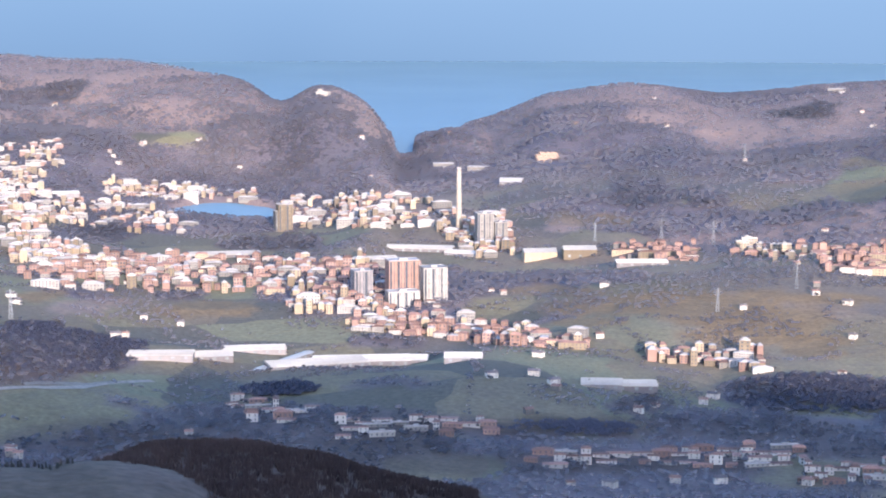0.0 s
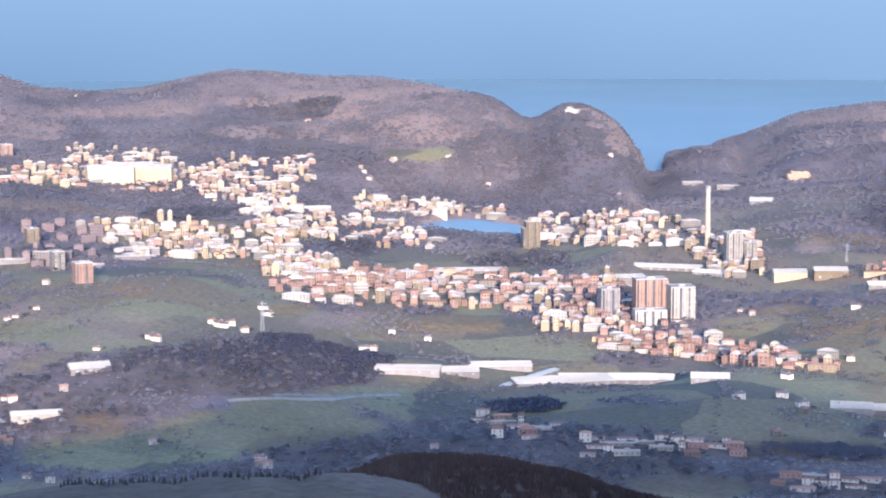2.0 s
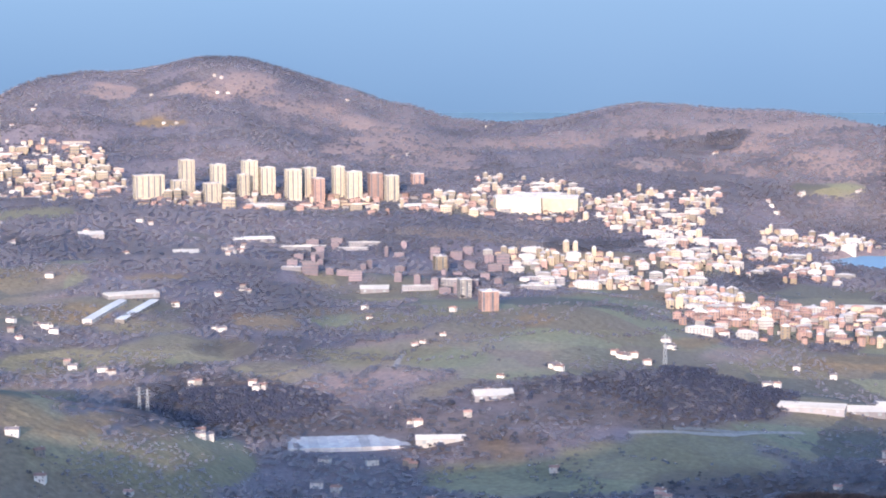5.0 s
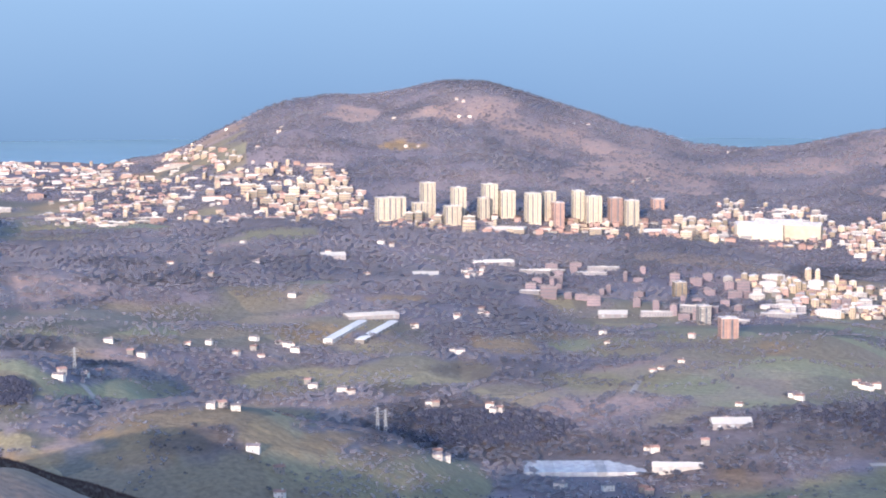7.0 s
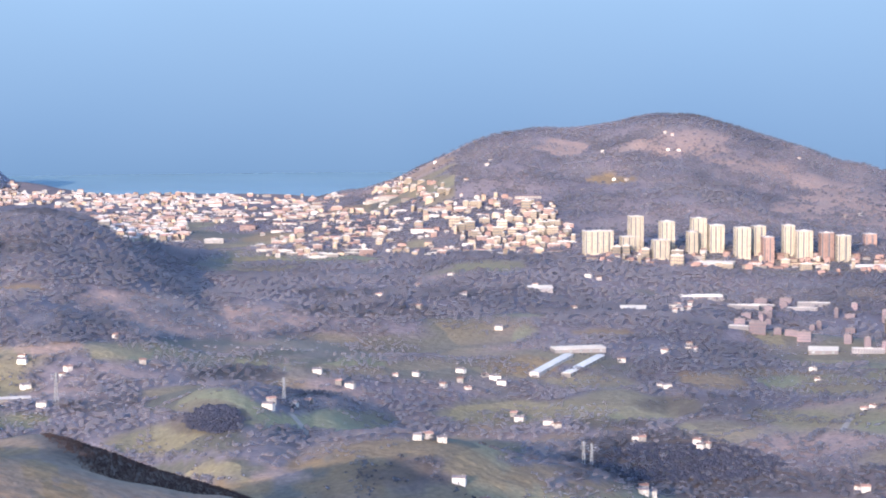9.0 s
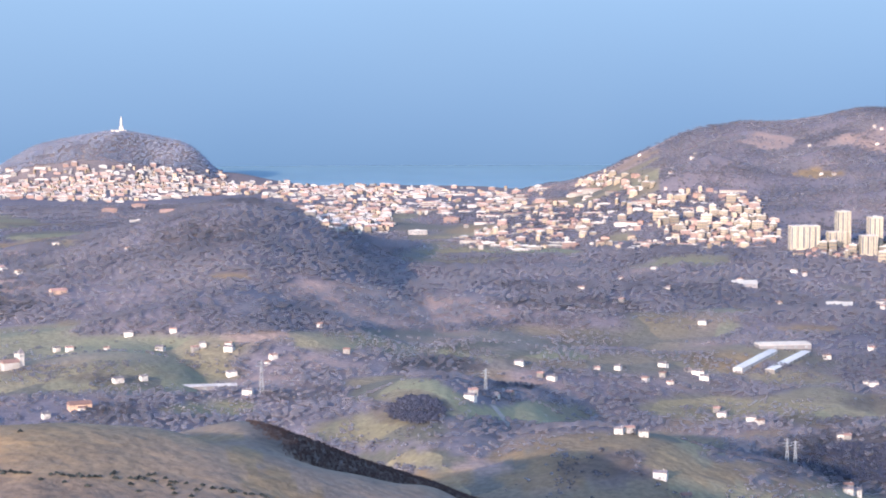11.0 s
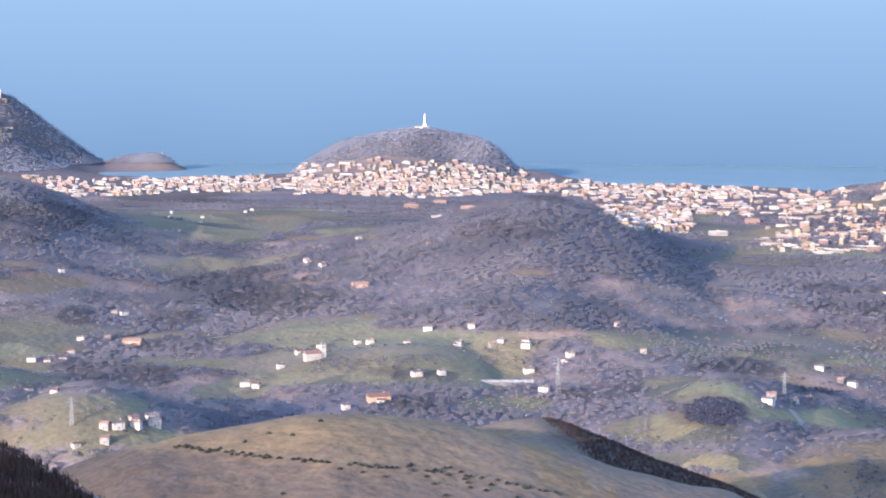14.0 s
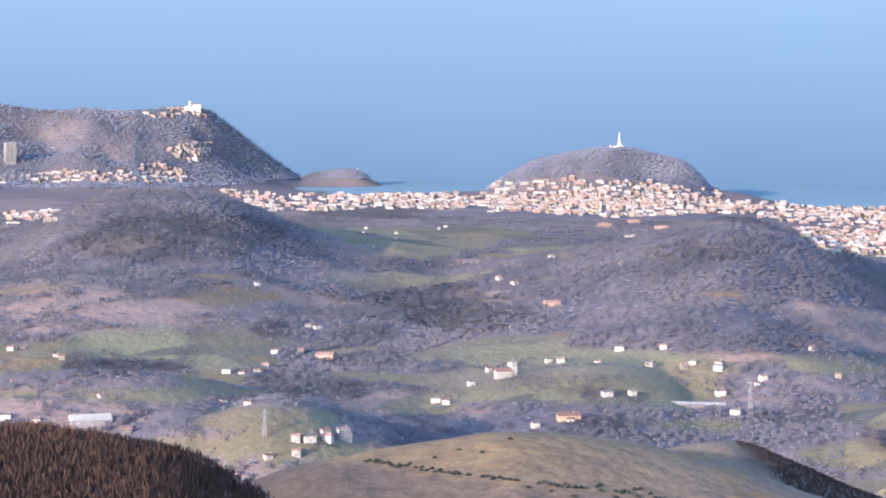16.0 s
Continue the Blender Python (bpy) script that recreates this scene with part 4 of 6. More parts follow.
FLATS = [Stock(apartment(w * 0.8, d * 0.8, f, m, r, lab, T1), max(w, d) * 0.8, (w * 0.8, d * 0.8, f, m, r)) for w, d, f, m, r, lab in (
    (28, 11, 2, WHITE, None, "white rendered flat-roofed apartment block in the harbour town"),
    (40, 11, 3, WHITE, None, "long white apartment block with balconies near the harbour"),
    (13, 11, 4, CREAM, None, "cream apartment block with flat roof and balconies"),
    (15, 12, 2, CREAM, TILE, "cream apartment block with red tiled hipped roof"),
    (12, 10, 2, WHITE, TILE, "small white apartment block with red tiled roof"),
    (17, 11, 3, PINK, None, "brick-coloured apartment block with flat roof"))]
REDS = [Stock(apartment(w * 0.78, d * 0.78, f, m, TILE, lab, T2, "town_house"), max(w, d) * 0.78, (w * 0.78, d * 0.78, f, m, TILE)) for w, d, f, m, lab in (
    (26, 11, 2, WHITE, "white town house block under a red tiled roof"),
    (36, 11, 2, CREAM, "cream terraced block under a red tiled roof"),
    (13, 11, 3, PINK, "brick-coloured town block under a red tiled roof"),
    (19, 10, 1, PINK, "low brick-coloured town building with red tiled roof"))]
HILL = [Stock(apartment(w * 0.85, d * 0.85, f, m, r, lab, T3, "hillside_house"), max(w, d), (w * 0.85, d * 0.85, f, m, r)) for w, d, f, m, r, lab in (
    (14, 10, 2, WHITE, TILE, "white hillside apartment house with tiled roof"),
    (19, 10, 3, CREAM, None, "cream hillside apartment block with flat roof"),
    (11, 9, 1, WHITE, TILE, "small white hillside villa with tiled roof"),
    (12, 11, 4, CREAM, None, "tall cream hillside block with balconies"),
    (17, 10, 2, PINK, TILE, "brick-coloured hillside block with tiled roof"))]
CITY = [Stock(apartment(w, d, f, m, r, lab, T4, "city_block"), max(w, d), (w, d, f, m, r)) for w, d, f, m, r, lab in (
    (26, 10, 2, WHITE, None, "pale flat-roofed block in the seaside city"),
    (13, 9, 3, CREAM, TILE, "cream tiled block in the seaside city"),
    (38, 9, 2, WHITE, TILE, "long white block with tiled roof near the bay"),
    (24, 9, 3, PINK, None, "brick-coloured block in the seaside city"),
    (11, 8, 2, WHITE, None, "low white building in the seaside city"))]
# estate lying in shade: its dimness is put into wall and roof colours
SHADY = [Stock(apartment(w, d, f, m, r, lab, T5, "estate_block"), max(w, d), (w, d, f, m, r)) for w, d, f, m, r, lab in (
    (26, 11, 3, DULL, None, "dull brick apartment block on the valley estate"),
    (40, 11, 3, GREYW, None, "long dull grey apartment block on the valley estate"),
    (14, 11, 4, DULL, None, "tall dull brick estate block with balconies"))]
VILLAGE = [Stock(apartment(w * 0.85, d * 0.85, f, m, r, lab, "valley village houses", "village_house"), max(w, d), (w * 0.85, d * 0.85, f, m, r)) for w, d, f, m, r, lab in (
    (16, 7, 1, LIME, TILE, "small white village house with red tiled roof"),
    (11, 7, 2, LIME, TILE, "small whitewashed village house with red tiled roof"),
    (22, 7, 1, WHITE, None, "low white flat-roofed village building"),
    (17, 8, 1, PINK, TILE, "small brick-coloured village house with tiled roof"))]
FARMS = [Stock(house(w * 0.88, d * 0.88, f, m, r, lab, "farmhouses"), max(w, d) + 3) for w, d, f, m, r, lab in (
    (11, 8, 2, LIME, TILE, "white farmhouse with red tiled gable roof among fields"),
    (10, 8, 2, LIME, SLATE, "white farmhouse with dark roof among fields"),
    (9, 7, 1, LIME, TILE, "small white cottage with red tiled roof"),
    (14, 9, 2, LIME, SLATE, "large white farmhouse with dark weathered roof"),
    (10, 8, 2, WHITE, TILE, "weathered white farmhouse with red tiled roof"))]

# ---- the tower estate on the hill ----
def landmark_tower(a, top, foot, w, deep, wall, label):
    """A tower block on the bearing a, its foot and its top given by their sight angles; w and deep in world metres."""
    x, y, z, d = sight(a, foot, 1200)
    floors = max(3, round((EYE + d * math.tan(radians(top)) - z - 0.3) / 3.0 / HALF))
    e = apartment(w / HALF, deep / HALF, floors, wall, None, label, "tower estate", "apartment_tower", True)
    e.matrix_basis = pose(x, y, z, 0, 0, -a + 14)
    taken.append((x, y, max(w, deep)))
    return e


WT, CT, PT = "white high-rise apartment tower with balcony stacks on the hill", "cream high-rise apartment tower with balcony stacks", "pinkish high-rise apartment tower on the hill"
for (a, e), (_, foot), w, wall, lab in (
        ((-26.08, -4.57), (-26.09, -5.19), 30, TOWERW, "long cream slab block of flats beside the towers"), ((-25.21, -4.71), (-25.22, -5.14), 19, TOWERW, WT),
        ((-25.05, -4.19), (-25.06, -5.11), 14, TOWERW, WT), ((-24.37, -4.83), (-24.37, -5.32), 16, TOWERW, WT), ((-24.20, -4.31), (-24.22, -5.13), 14, TOWERW, WT),
        ((-23.34, -4.21), (-23.35, -5.11), 15, TOWERW, WT), ((-22.86, -4.42), (-22.87, -5.14), 15, TOWERW, CT), ((-23.51, -4.61), (-23.52, -5.17), 10, TOWERW, CT),
        ((-22.15, -4.47), (-22.16, -5.29), 15, TOWERW, WT), ((-21.70, -4.44), (-21.71, -5.20), 12, TOWERW, WT), ((-21.46, -4.73), (-21.46, -5.38), 11, PINK, PT),
        ((-20.91, -4.42), (-20.92, -5.21), 11, TOWERW, WT), ((-20.49, -4.55), (-20.50, -5.28), 16, TOWERW, CT), ((-19.89, -4.61), (-19.89, -5.33), 13, PINK, PT),
        ((-19.44, -4.65), (-19.44, -5.36), 13, TOWERW, PT), ((-18.73, -4.62), (-18.74, -4.93), 12, PINK, PT)):
    landmark_tower(a, e, foot, w, 12, wall, lab)

# ---- landmark blocks by the harbour and in the valley ----
for (a, e), (_, foot), w, deep, wall, lab in (
        ((-0.27, -8.61), (-0.27, -9.48), 17, 14, WHITE, "tall white slab block of flats beside the red town"),
        ((-1.13, -8.36), (-1.13, -9.45), 22, 13, PINK, "tall brick-coloured block of flats beside the white slab"),
        ((-1.13, -9.25), (-1.13, -9.67), 22, 11, WHITE, "low white block of flats at the foot of the slab"),
        ((-2.26, -8.67), (-2.27, -9.45), 13, 12, GREYW, "grey block of flats in the red town"),
        ((-4.39, -6.86), (-4.40, -7.58), 13, 11, CREAM, "cream tower block beside the harbour basin"),
        ((-4.56, -7.01), (-4.57, -7.58), 7, 9, WHITE, "narrow white block beside the harbour basin"),
        ((1.14, -7.12), (1.14, -7.94), 14, 12, WHITE, "white block of flats below the tower crane"),
        ((1.58, -7.34), (1.58, -7.89), 11, 11, WHITE, "white harbour office block"),
        ((-16.77, -7.82), (-16.78, -8.38), 12, 11, PINK, "brick-coloured tower block over the pasture"),
        ((-17.44, -7.54), (-17.44, -8.02), 9, 10, WHITE, "slim white tower block on the estate"),
        ((-18.11, -6.88), (-18.12, -7.39), 10, 10, CREAM, "slim cream tower block on the estate"),
        ((-61.26, -2.02), (-61.26, -2.55), 22, 14, WHITE, "white tower block below the western headland")):
    landmark_tower(a, e, foot, w, deep, wall, lab)

BIG = Stock(shed(92, 34, 30, "big cream hospital-like hall on the hillside", "hillside halls", roof=FLAT, wall=TOWERW, curved=False), 40)
at(BIG, -15.43, -5.63, 6, 1900)
at(BIG, -14.89, -5.69, -8, 1900)
at(BIG, -15.98, -5.69, 10, 1900)

# ---- works halls and greenhouses ----
W = "works halls in the valley"
HALL_L = Stock(shed(116, 36, 4.5, "long white works hall with bowed sheet roof", W, wall=GREYW), 40)
HALL_M = Stock(shed(76, 30, 4.2, "white works hall with bowed sheet roof", W, wall=GREYW), 30)
HALL_S = Stock(shed(44, 26, 4.2, "small white works hall with pitched roof", W, wall=GREYW, curved=False), 22)
STRIP = Stock(shed(130, 14, 4, "long narrow white works hall running up the slope", W, wall=WHITE, curved=False, steep=0.08), 40)
LOW = Stock(shed(94, 12, 4, "low pale farm shed among trees", W, roof=FLAT, wall=GREYW, curved=False), 30)
HALL_C = Stock(shed(52, 27.2, 11.25, "cream harbour shed with pitched roof", "harbour sheds", wall=CREAM, curved=False), 26)
for s, (a, e), turn in (
        (HALL_M, (-7.84, -10.97), -6), (HALL_S, (-6.39, -11.03), 4), (HALL_M, (-5.26, -10.87), 3), (STRIP, (-4.48, -11.23), 60),
        (HALL_L, (-3.54, -11.29), 14), (HALL_L, (-2.27, -11.21), 4), (HALL_S, (-0.93, -11.19), -4), (HALL_S, (0.57, -11.14), 0),
        (HALL_C, (2.68, -8.35), 10), (HALL_C, (3.78, -8.27), 8), (HALL_M, (5.50, -8.48), 6), (HALL_M, (0.72, -8.27), -24),
        (HALL_L, (-0.69, -8.13), -10), (HALL_M, (-1.95, -8.42), 12), (HALL_M, (-10.51, -6.51), 2), (HALL_L, (-6.16, -8.26), 4),
        (HALL_M, (-26.62, -7.87), 16), (STRIP, (-27.34, -8.28), 68), (STRIP, (-26.46, -8.30), 68), (HALL_S, (-19.93, -7.83), 0),
        (HALL_S, (-16.66, -10.76), 10), (HALL_M, (-23.26, -6.41), 8), (HALL_S, (-25.11, -6.76), 0), (HALL_S, (-27.68, -6.21), 8),
        (LOW, (-42.72, -9.02), 4), (HALL_M, (4.99, -11.85), 4), (HALL_S, (4.44, -11.83), 0),
        (HALL_M, (-22.88, -5.48), -14), (HALL_M, (-18.71, -5.54), 6), (HALL_S, (-59.15, -9.57), 8), (HALL_S, (1.89, -6.29), -8)):
    hall = at(s, a, e, turn)
    if s is STRIP and turn > 65:
        hall.matrix_basis = hall.matrix_basis @ pose(0, 0, 0, 0, -4, 0)


def greenhouse(w, d):
    """A long run of low glasshouse bays."""
    e = tagged(new("greenhouse"), "long run of low grey-white greenhouse bays on the valley floor", "greenhouse")
    n = 12
    for i in range(n):
        x0 = -w / 2 + w * i / n
        bm = bmesh.new()
        x1, xm = x0 + w / n - 0.15, x0 + w / n / 2
        lo = [bm.verts.new(p) for p in ((x0, -d / 2, -3), (x1, -d / 2, -3), (x1, d / 2, -3), (x0, d / 2, -3))]
        up = [bm.verts.new(p) for p in ((x0, -d / 2, 2.6), (x1, -d / 2, 2.6), (x1, d / 2, 2.6), (x0, d / 2, 2.6))]
        r0, r1 = bm.verts.new((xm, -d / 2, 3.0)), bm.verts.new((xm, d / 2, 3.0))
        bm.faces.new(lo[::-1])
        bm.faces.new((lo[1], lo[2], up[2], up[1]))
        bm.faces.new((lo[3], lo[0], up[0], up[3]))
        bm.faces.new((lo[0], lo[1], up[1], r0, up[0]))
        bm.faces.new((lo[2], lo[3], up[3], r1, up[2]))
        bm.faces.new((up[0], r0, r1, up[3]))
        bm.faces.new((r0, up[1], up[2], r1))
        part("bay", bm, FLAT, e)
    return e


gh = Stock(greenhouse(130, 60), 100)
at(gh, -20.68, -12.01, 4)
at(Stock(shed(52, 17, 5, "low pale shed beside the greenhouse", W, curved=False), 20), -18.12, -11.99, 2)

# ---- quarters ----
MIXED = REDS * 2 + FLATS[:3] + FLATS[5:]
quarter(FLATS, 119, 0, [(-17.17, -4.72), (-14.32, -4.92), (-14.19, -5.78), (-16.31, -5.80), (-17.20, -5.60)])
quarter(FLATS, 154, 10, [(-13.56, -5.21), (-10.49, -5.06), (-10.42, -5.71), (-11.44, -6.32), (-13.13, -6.29), (-13.88, -5.82)])
quarter(FLATS, 140, 0, [(-12.36, -6.23), (-11.13, -6.32), (-7.40, -7.13), (-6.47, -7.63), (-8.03, -7.75), (-10.52, -7.26), (-12.22, -7.23)])
quarter(FLATS, 105, 0, [(-15.73, -6.93), (-12.68, -6.99), (-10.83, -7.25), (-11.15, -7.94), (-13.47, -7.82), (-15.60, -7.62)])
quarter(FLATS, 84, -4, [(-9.26, -6.19), (-5.21, -6.55), (-5.21, -6.77), (-8.02, -6.69), (-9.27, -6.50)])
quarter(FLATS, 154, 6, [(-4.43, -6.75), (-1.15, -6.63), (0.41, -7.04), (0.26, -7.50), (-4.27, -7.53)])
quarter(FLATS, 105, 0, [(-11.92, -7.54), (-9.91, -7.88), (-9.60, -8.35), (-11.78, -8.32)])
quarter(FLATS, 77, 0, [(-0.21, -7.51), (1.80, -7.10), (1.97, -8.33), (0.73, -8.35)])
quarter(MIXED, 473, 0, [(-11.63, -8.63), (-9.60, -8.20), (-5.21, -8.38), (-1.76, -8.37), (-0.04, -8.82), (-0.03, -9.75), (-2.38, -9.80), (-4.59, -9.31), (-8.04, -9.22), (-10.86, -9.03)])
quarter(FLATS, 57, 0, [(-4.27, -9.39), (-2.07, -9.31), (-1.75, -9.85), (-4.11, -9.86)])
quarter(MIXED, 168, -8, [(-2.54, -9.96), (-0.19, -9.98), (4.02, -10.51), (4.02, -10.86), (1.39, -10.73), (-2.54, -10.32)], 0.8)
quarter(REDS, 95, 0, [(10.19, -8.03), (12.12, -7.90), (12.14, -8.66), (10.50, -8.56)])
quarter(REDS, 59, 0, [(4.79, -8.05), (6.96, -7.99), (7.12, -8.36), (4.95, -8.36)])
quarter(HILL, 31, 0, [(8.04, -7.82), (10.03, -7.88), (9.89, -8.50), (8.05, -8.16)])
quarter(FLATS, 63, 4, [(5.76, -10.82), (8.87, -10.82), (8.89, -11.36), (5.77, -11.13)])
quarter(VILLAGE, 47, 4, [(4.23, -13.65), (10.02, -13.33), (10.18, -13.87), (4.71, -14.07)])
quarter(VILLAGE, 29, 0, [(1.85, -13.65), (4.23, -13.62), (5.02, -14.07), (2.33, -14.11)])
quarter(VILLAGE, 22, 0, [(10.34, -13.82), (12.29, -13.65), (12.31, -14.25), (10.04, -14.36)])
quarter(VILLAGE, 32, 0, [(-2.92, -12.75), (1.37, -12.76), (1.37, -13.27), (-2.92, -13.31)])
quarter(VILLAGE, 29, 0, [(-5.91, -12.13), (-3.55, -12.40), (-4.18, -12.93), (-5.91, -12.75)])
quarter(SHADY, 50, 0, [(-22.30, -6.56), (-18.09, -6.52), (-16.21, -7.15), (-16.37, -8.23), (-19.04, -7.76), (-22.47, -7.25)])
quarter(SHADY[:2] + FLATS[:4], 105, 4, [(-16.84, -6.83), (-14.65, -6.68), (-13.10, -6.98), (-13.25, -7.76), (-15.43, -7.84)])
quarter(HILL, 110, 8, [(-30.04, -4.35), (-28.53, -3.80), (-27.63, -3.75), (-26.59, -4.87), (-28.42, -5.27), (-30.07, -5.14)], 0.65)
quarter(HILL + REDS, 95, 0, [(-26.5, -5.05), (-24.76, -5.05), (-19.33, -5.2), (-17.77, -5.5), (-19.33, -5.77), (-22.76, -5.62), (-26.3, -5.4)], 0.6)
quarter(HILL, 60, 0, [(-18.55, -5.27), (-16.99, -5.20), (-16.68, -5.83), (-18.40, -5.77)])
quarter(HILL, 30, 0, [(-14.19, -5.21), (-12.79, -5.90), (-14.65, -5.98), (-16.21, -5.94), (-14.65, -5.81)])
quarter(HILL + CITY, 360, 6, [(-35.38, -4.47), (-32.58, -3.57), (-31.64, -3.42), (-27.60, -3.70), (-26.83, -4.29), (-26.82, -5.25), (-31.66, -5.39), (-35.39, -5.25)], 0.65)
quarter(HILL, 48, 0, [(-32.27, -3.49), (-31.64, -3.16), (-30.24, -3.22), (-30.09, -3.58), (-31.96, -3.65)], 0.7)
quarter(CITY, 277, 0, [(-40.86, -3.47), (-37.21, -3.60), (-33.20, -3.56), (-32.27, -3.99), (-35.69, -4.42), (-37.84, -4.21), (-40.87, -3.86)], 0.8, 0.1)
quarter(CITY, 673, 0, [(-52.80, -3.29), (-48.27, -3.27), (-44.26, -3.24), (-35.88, -3.56), (-35.72, -3.91), (-42.09, -3.73), (-48.27, -3.81), (-52.81, -3.64)], 0.7, 0.1)
quarter(CITY, 356, 0, [(-48.27, -3.04), (-45.50, -2.85), (-43.80, -2.93), (-41.78, -3.21), (-41.47, -3.70), (-44.89, -3.93), (-47.97, -3.76)], 0.7, 0.1)
quarter(CITY, 158, 0, [(-39.91, -4.17), (-38.98, -4.04), (-37.43, -4.19), (-37.42, -4.85), (-38.98, -4.78)], 0.8, 0.1)
quarter(CITY, 59, 0, [(-57.77, -2.59), (-57.18, -2.54), (-56.51, -2.82), (-56.66, -3.10), (-57.78, -3.15)], 0.7, 0.1)
quarter(CITY, 48, 0, [(-57.05, -2.18), (-56.65, -2.03), (-55.97, -1.91), (-55.85, -2.24), (-56.28, -2.55), (-56.88, -2.36)], 0.7, 0.1)
quarter(CITY, 238, 0, [(-55.78, -3.24), (-53.92, -3.39), (-48.33, -3.41), (-48.17, -3.62), (-54.23, -3.90)], 0.7, 0.1)
quarter(CITY, 55, 0, [(-61.39, -3.94), (-59.96, -3.82), (-59.96, -4.13), (-61.39, -4.22)], 0.7, 0.1)
quarter(CITY, 55, 0, [(-61.53, -2.88), (-57.76, -2.72), (-56.54, -3.05), (-61.53, -3.11)], 0.7, 0.1)

quarter(CITY, 16, 0, [(-57.7, -1.16), (-55.9, -1.04), (-55.9, -1.28), (-57.7, -1.36)], 0.7, 0.08)

# brick-coloured rows of flats before the castle hill
LONG = Stock(apartment(44, 12, 4, PINK, TILE, "long brick-coloured row of flats with red tiled roof", "long rows of flats"), 34)
LONGW = Stock(apartment(46, 12, 3, WHITE, None, "long white row of flats near the wooded hill", "long rows of flats"), 34)
for s, (a, e), turn in ((LONG, (-45.05, -4.19), -12), (LONG, (-44.27, -4.06), -12), (LONG, (-43.49, -4.24), -6), (LONGW, (-44.27, -4.49), 10),
                        (LONGW, (-42.64, -4.20), 4), (LONGW, (-42.25, -4.09), 4), (LONGW, (-45.83, -3.48), 0), (LONG, (-39.45, -4.35), -14),
                        (LONG, (-37.89, -4.23), 0), (LONGW, (-36.64, -4.85), 0), (LONG, (-35.69, -4.52), -24), (LONGW, (-55.31, -3.32), -14)):
    at(s, a, e, turn, 2200)


def fabric():
    """The rest of the towns, too many to count: walls, roofs and windows in one mesh."""
    mats = [WHITE, LIME, CREAM, PINK, GREYW, DULL, TILE, SLATE, FLAT, GLASS]
    co, faces, which = [], [], []

    def quad(m, pts, mat):
        k = len(co)
        co.extend(m @ (Vector(p) * HALF) for p in pts)
        faces.append(tuple(range(k, k + len(pts))))
        which.append(mats.index(mat))

    for m, (w, d, f, wall, roof) in spill:
        a, b, h = w / 2, d / 2, f * 3.0 + 0.6
        ring = [(-a, -b), (a, -b), (a, b), (-a, b)]
        k = len(co)
        co.extend(m @ (Vector((x, y, z)) * HALF) for z in (-6, h) for x, y in ring)
        for i in range(4):
            faces.append((k + i, k + (i + 1) % 4, k + 4 + (i + 1) % 4, k + 4 + i))
            which.append(mats.index(wall))
        k = len(co)
        if roof is TILE:
            a2, b2, r = a + 0.5, b + 0.5, a * 0.5
            co.extend(m @ (Vector(p) * HALF) for p in ((-a2, -b2, h), (a2, -b2, h), (a2, b2, h), (-a2, b2, h), (-r, 0, h + d * 0.22), (r, 0, h + d * 0.22)))
            tops = [(0, 1, 5, 4), (1, 2, 5), (2, 3, 4, 5), (3, 0, 4), (3, 2, 1, 0)]
        else:
            co.extend(m @ (Vector(p) * HALF) for p in ((-a, -b, h), (a, -b, h), (a, b, h), (-a, b, h), (-a * 0.3, -b * 0.3, h + 2.4), (a * 0.3, -b * 0.3, h + 2.4), (a * 0.3, b * 0.3, h + 2.4), (-a * 0.3, b * 0.3, h + 2.4)))
            tops = [(0, 1, 2, 3), (4, 5, 6, 7), (0, 1, 5, 4), (1, 2, 6, 5), (2, 3, 7, 6), (3, 0, 4, 7)]
        for t in tops:
            faces.append(tuple(k + i for i in t))
            which.append(mats.index(TILE if roof is TILE else SLATE if wall is DULL else FLAT))
        n, half = max(2, int(w / 3.6)), 0.5 if f < 3 else 0.9
        for s in range(f):
            for i in range(n):
                x, z = (i + 0.5) / n * w - a, 1.2 + 3 * s
                quad(m, ((x - half, -b - 0.08, z), (x + half, -b - 0.08, z), (x + half, -b - 0.08, z + 1.5), (x - half, -b - 0.08, z + 1.5)), GLASS)
    me = bpy.data.meshes.new("town_fabric")
    me.from_pydata(co, [], faces)
    for mm in mats:
        me.materials.append(mm)
    me.polygons.foreach_set("material_index", which)
    return tagged(new("town_fabric", me), "crowded white, cream and red-roofed town buildings", "buildings", kind="stuff")


fabric()


# ---- farmhouses and villas over the country ----
farm = random.Random(19)


def farms(*spots):
    """Houses where these sight lines meet the land."""
    for k in range(0, len(spots), 2):
        s = farm.choice(FARMS)
        x, y, z, d = sight(spots[k], spots[k + 1])
        s.put(x, y, z, -spots[k] + farm.uniform(-35, 35))


farms(-10.54, -4.08, -8.26, -5.21, -6.73, -5.10, -9.11, -5.38, -8.91, -5.69, -5.59, -5.85, -2.01, -6.11, -2.24, -5.06)
farms(5.79, -3.95, 3.67, -4.69, 6.14, -4.72, 8.27, -5.65, 10.83, -3.75, 11.37, -4.27, 11.68, -4.65, 0.17, -4.95)
farms(4.49, -9.11, 1.35, -9.25, 1.67, -9.35, 1.01, -9.09, 10.29, -8.99, 10.26, -9.21, 11.14, -9.45, 8.31, -9.66)
farms(4.38, -10.51, 2.67, -11.05, 3.10, -11.79, 3.18, -11.97, 1.36, -11.62, 2.55, -11.56, 2.40, -12.61, 5.48, -12.52)
farms(7.27, -12.25, 7.54, -12.09, 5.94, -12.36, -11.85, -9.24, -9.06, -10.40, -7.28, -10.13, -7.10, -13.07, -11.98, -13.38)
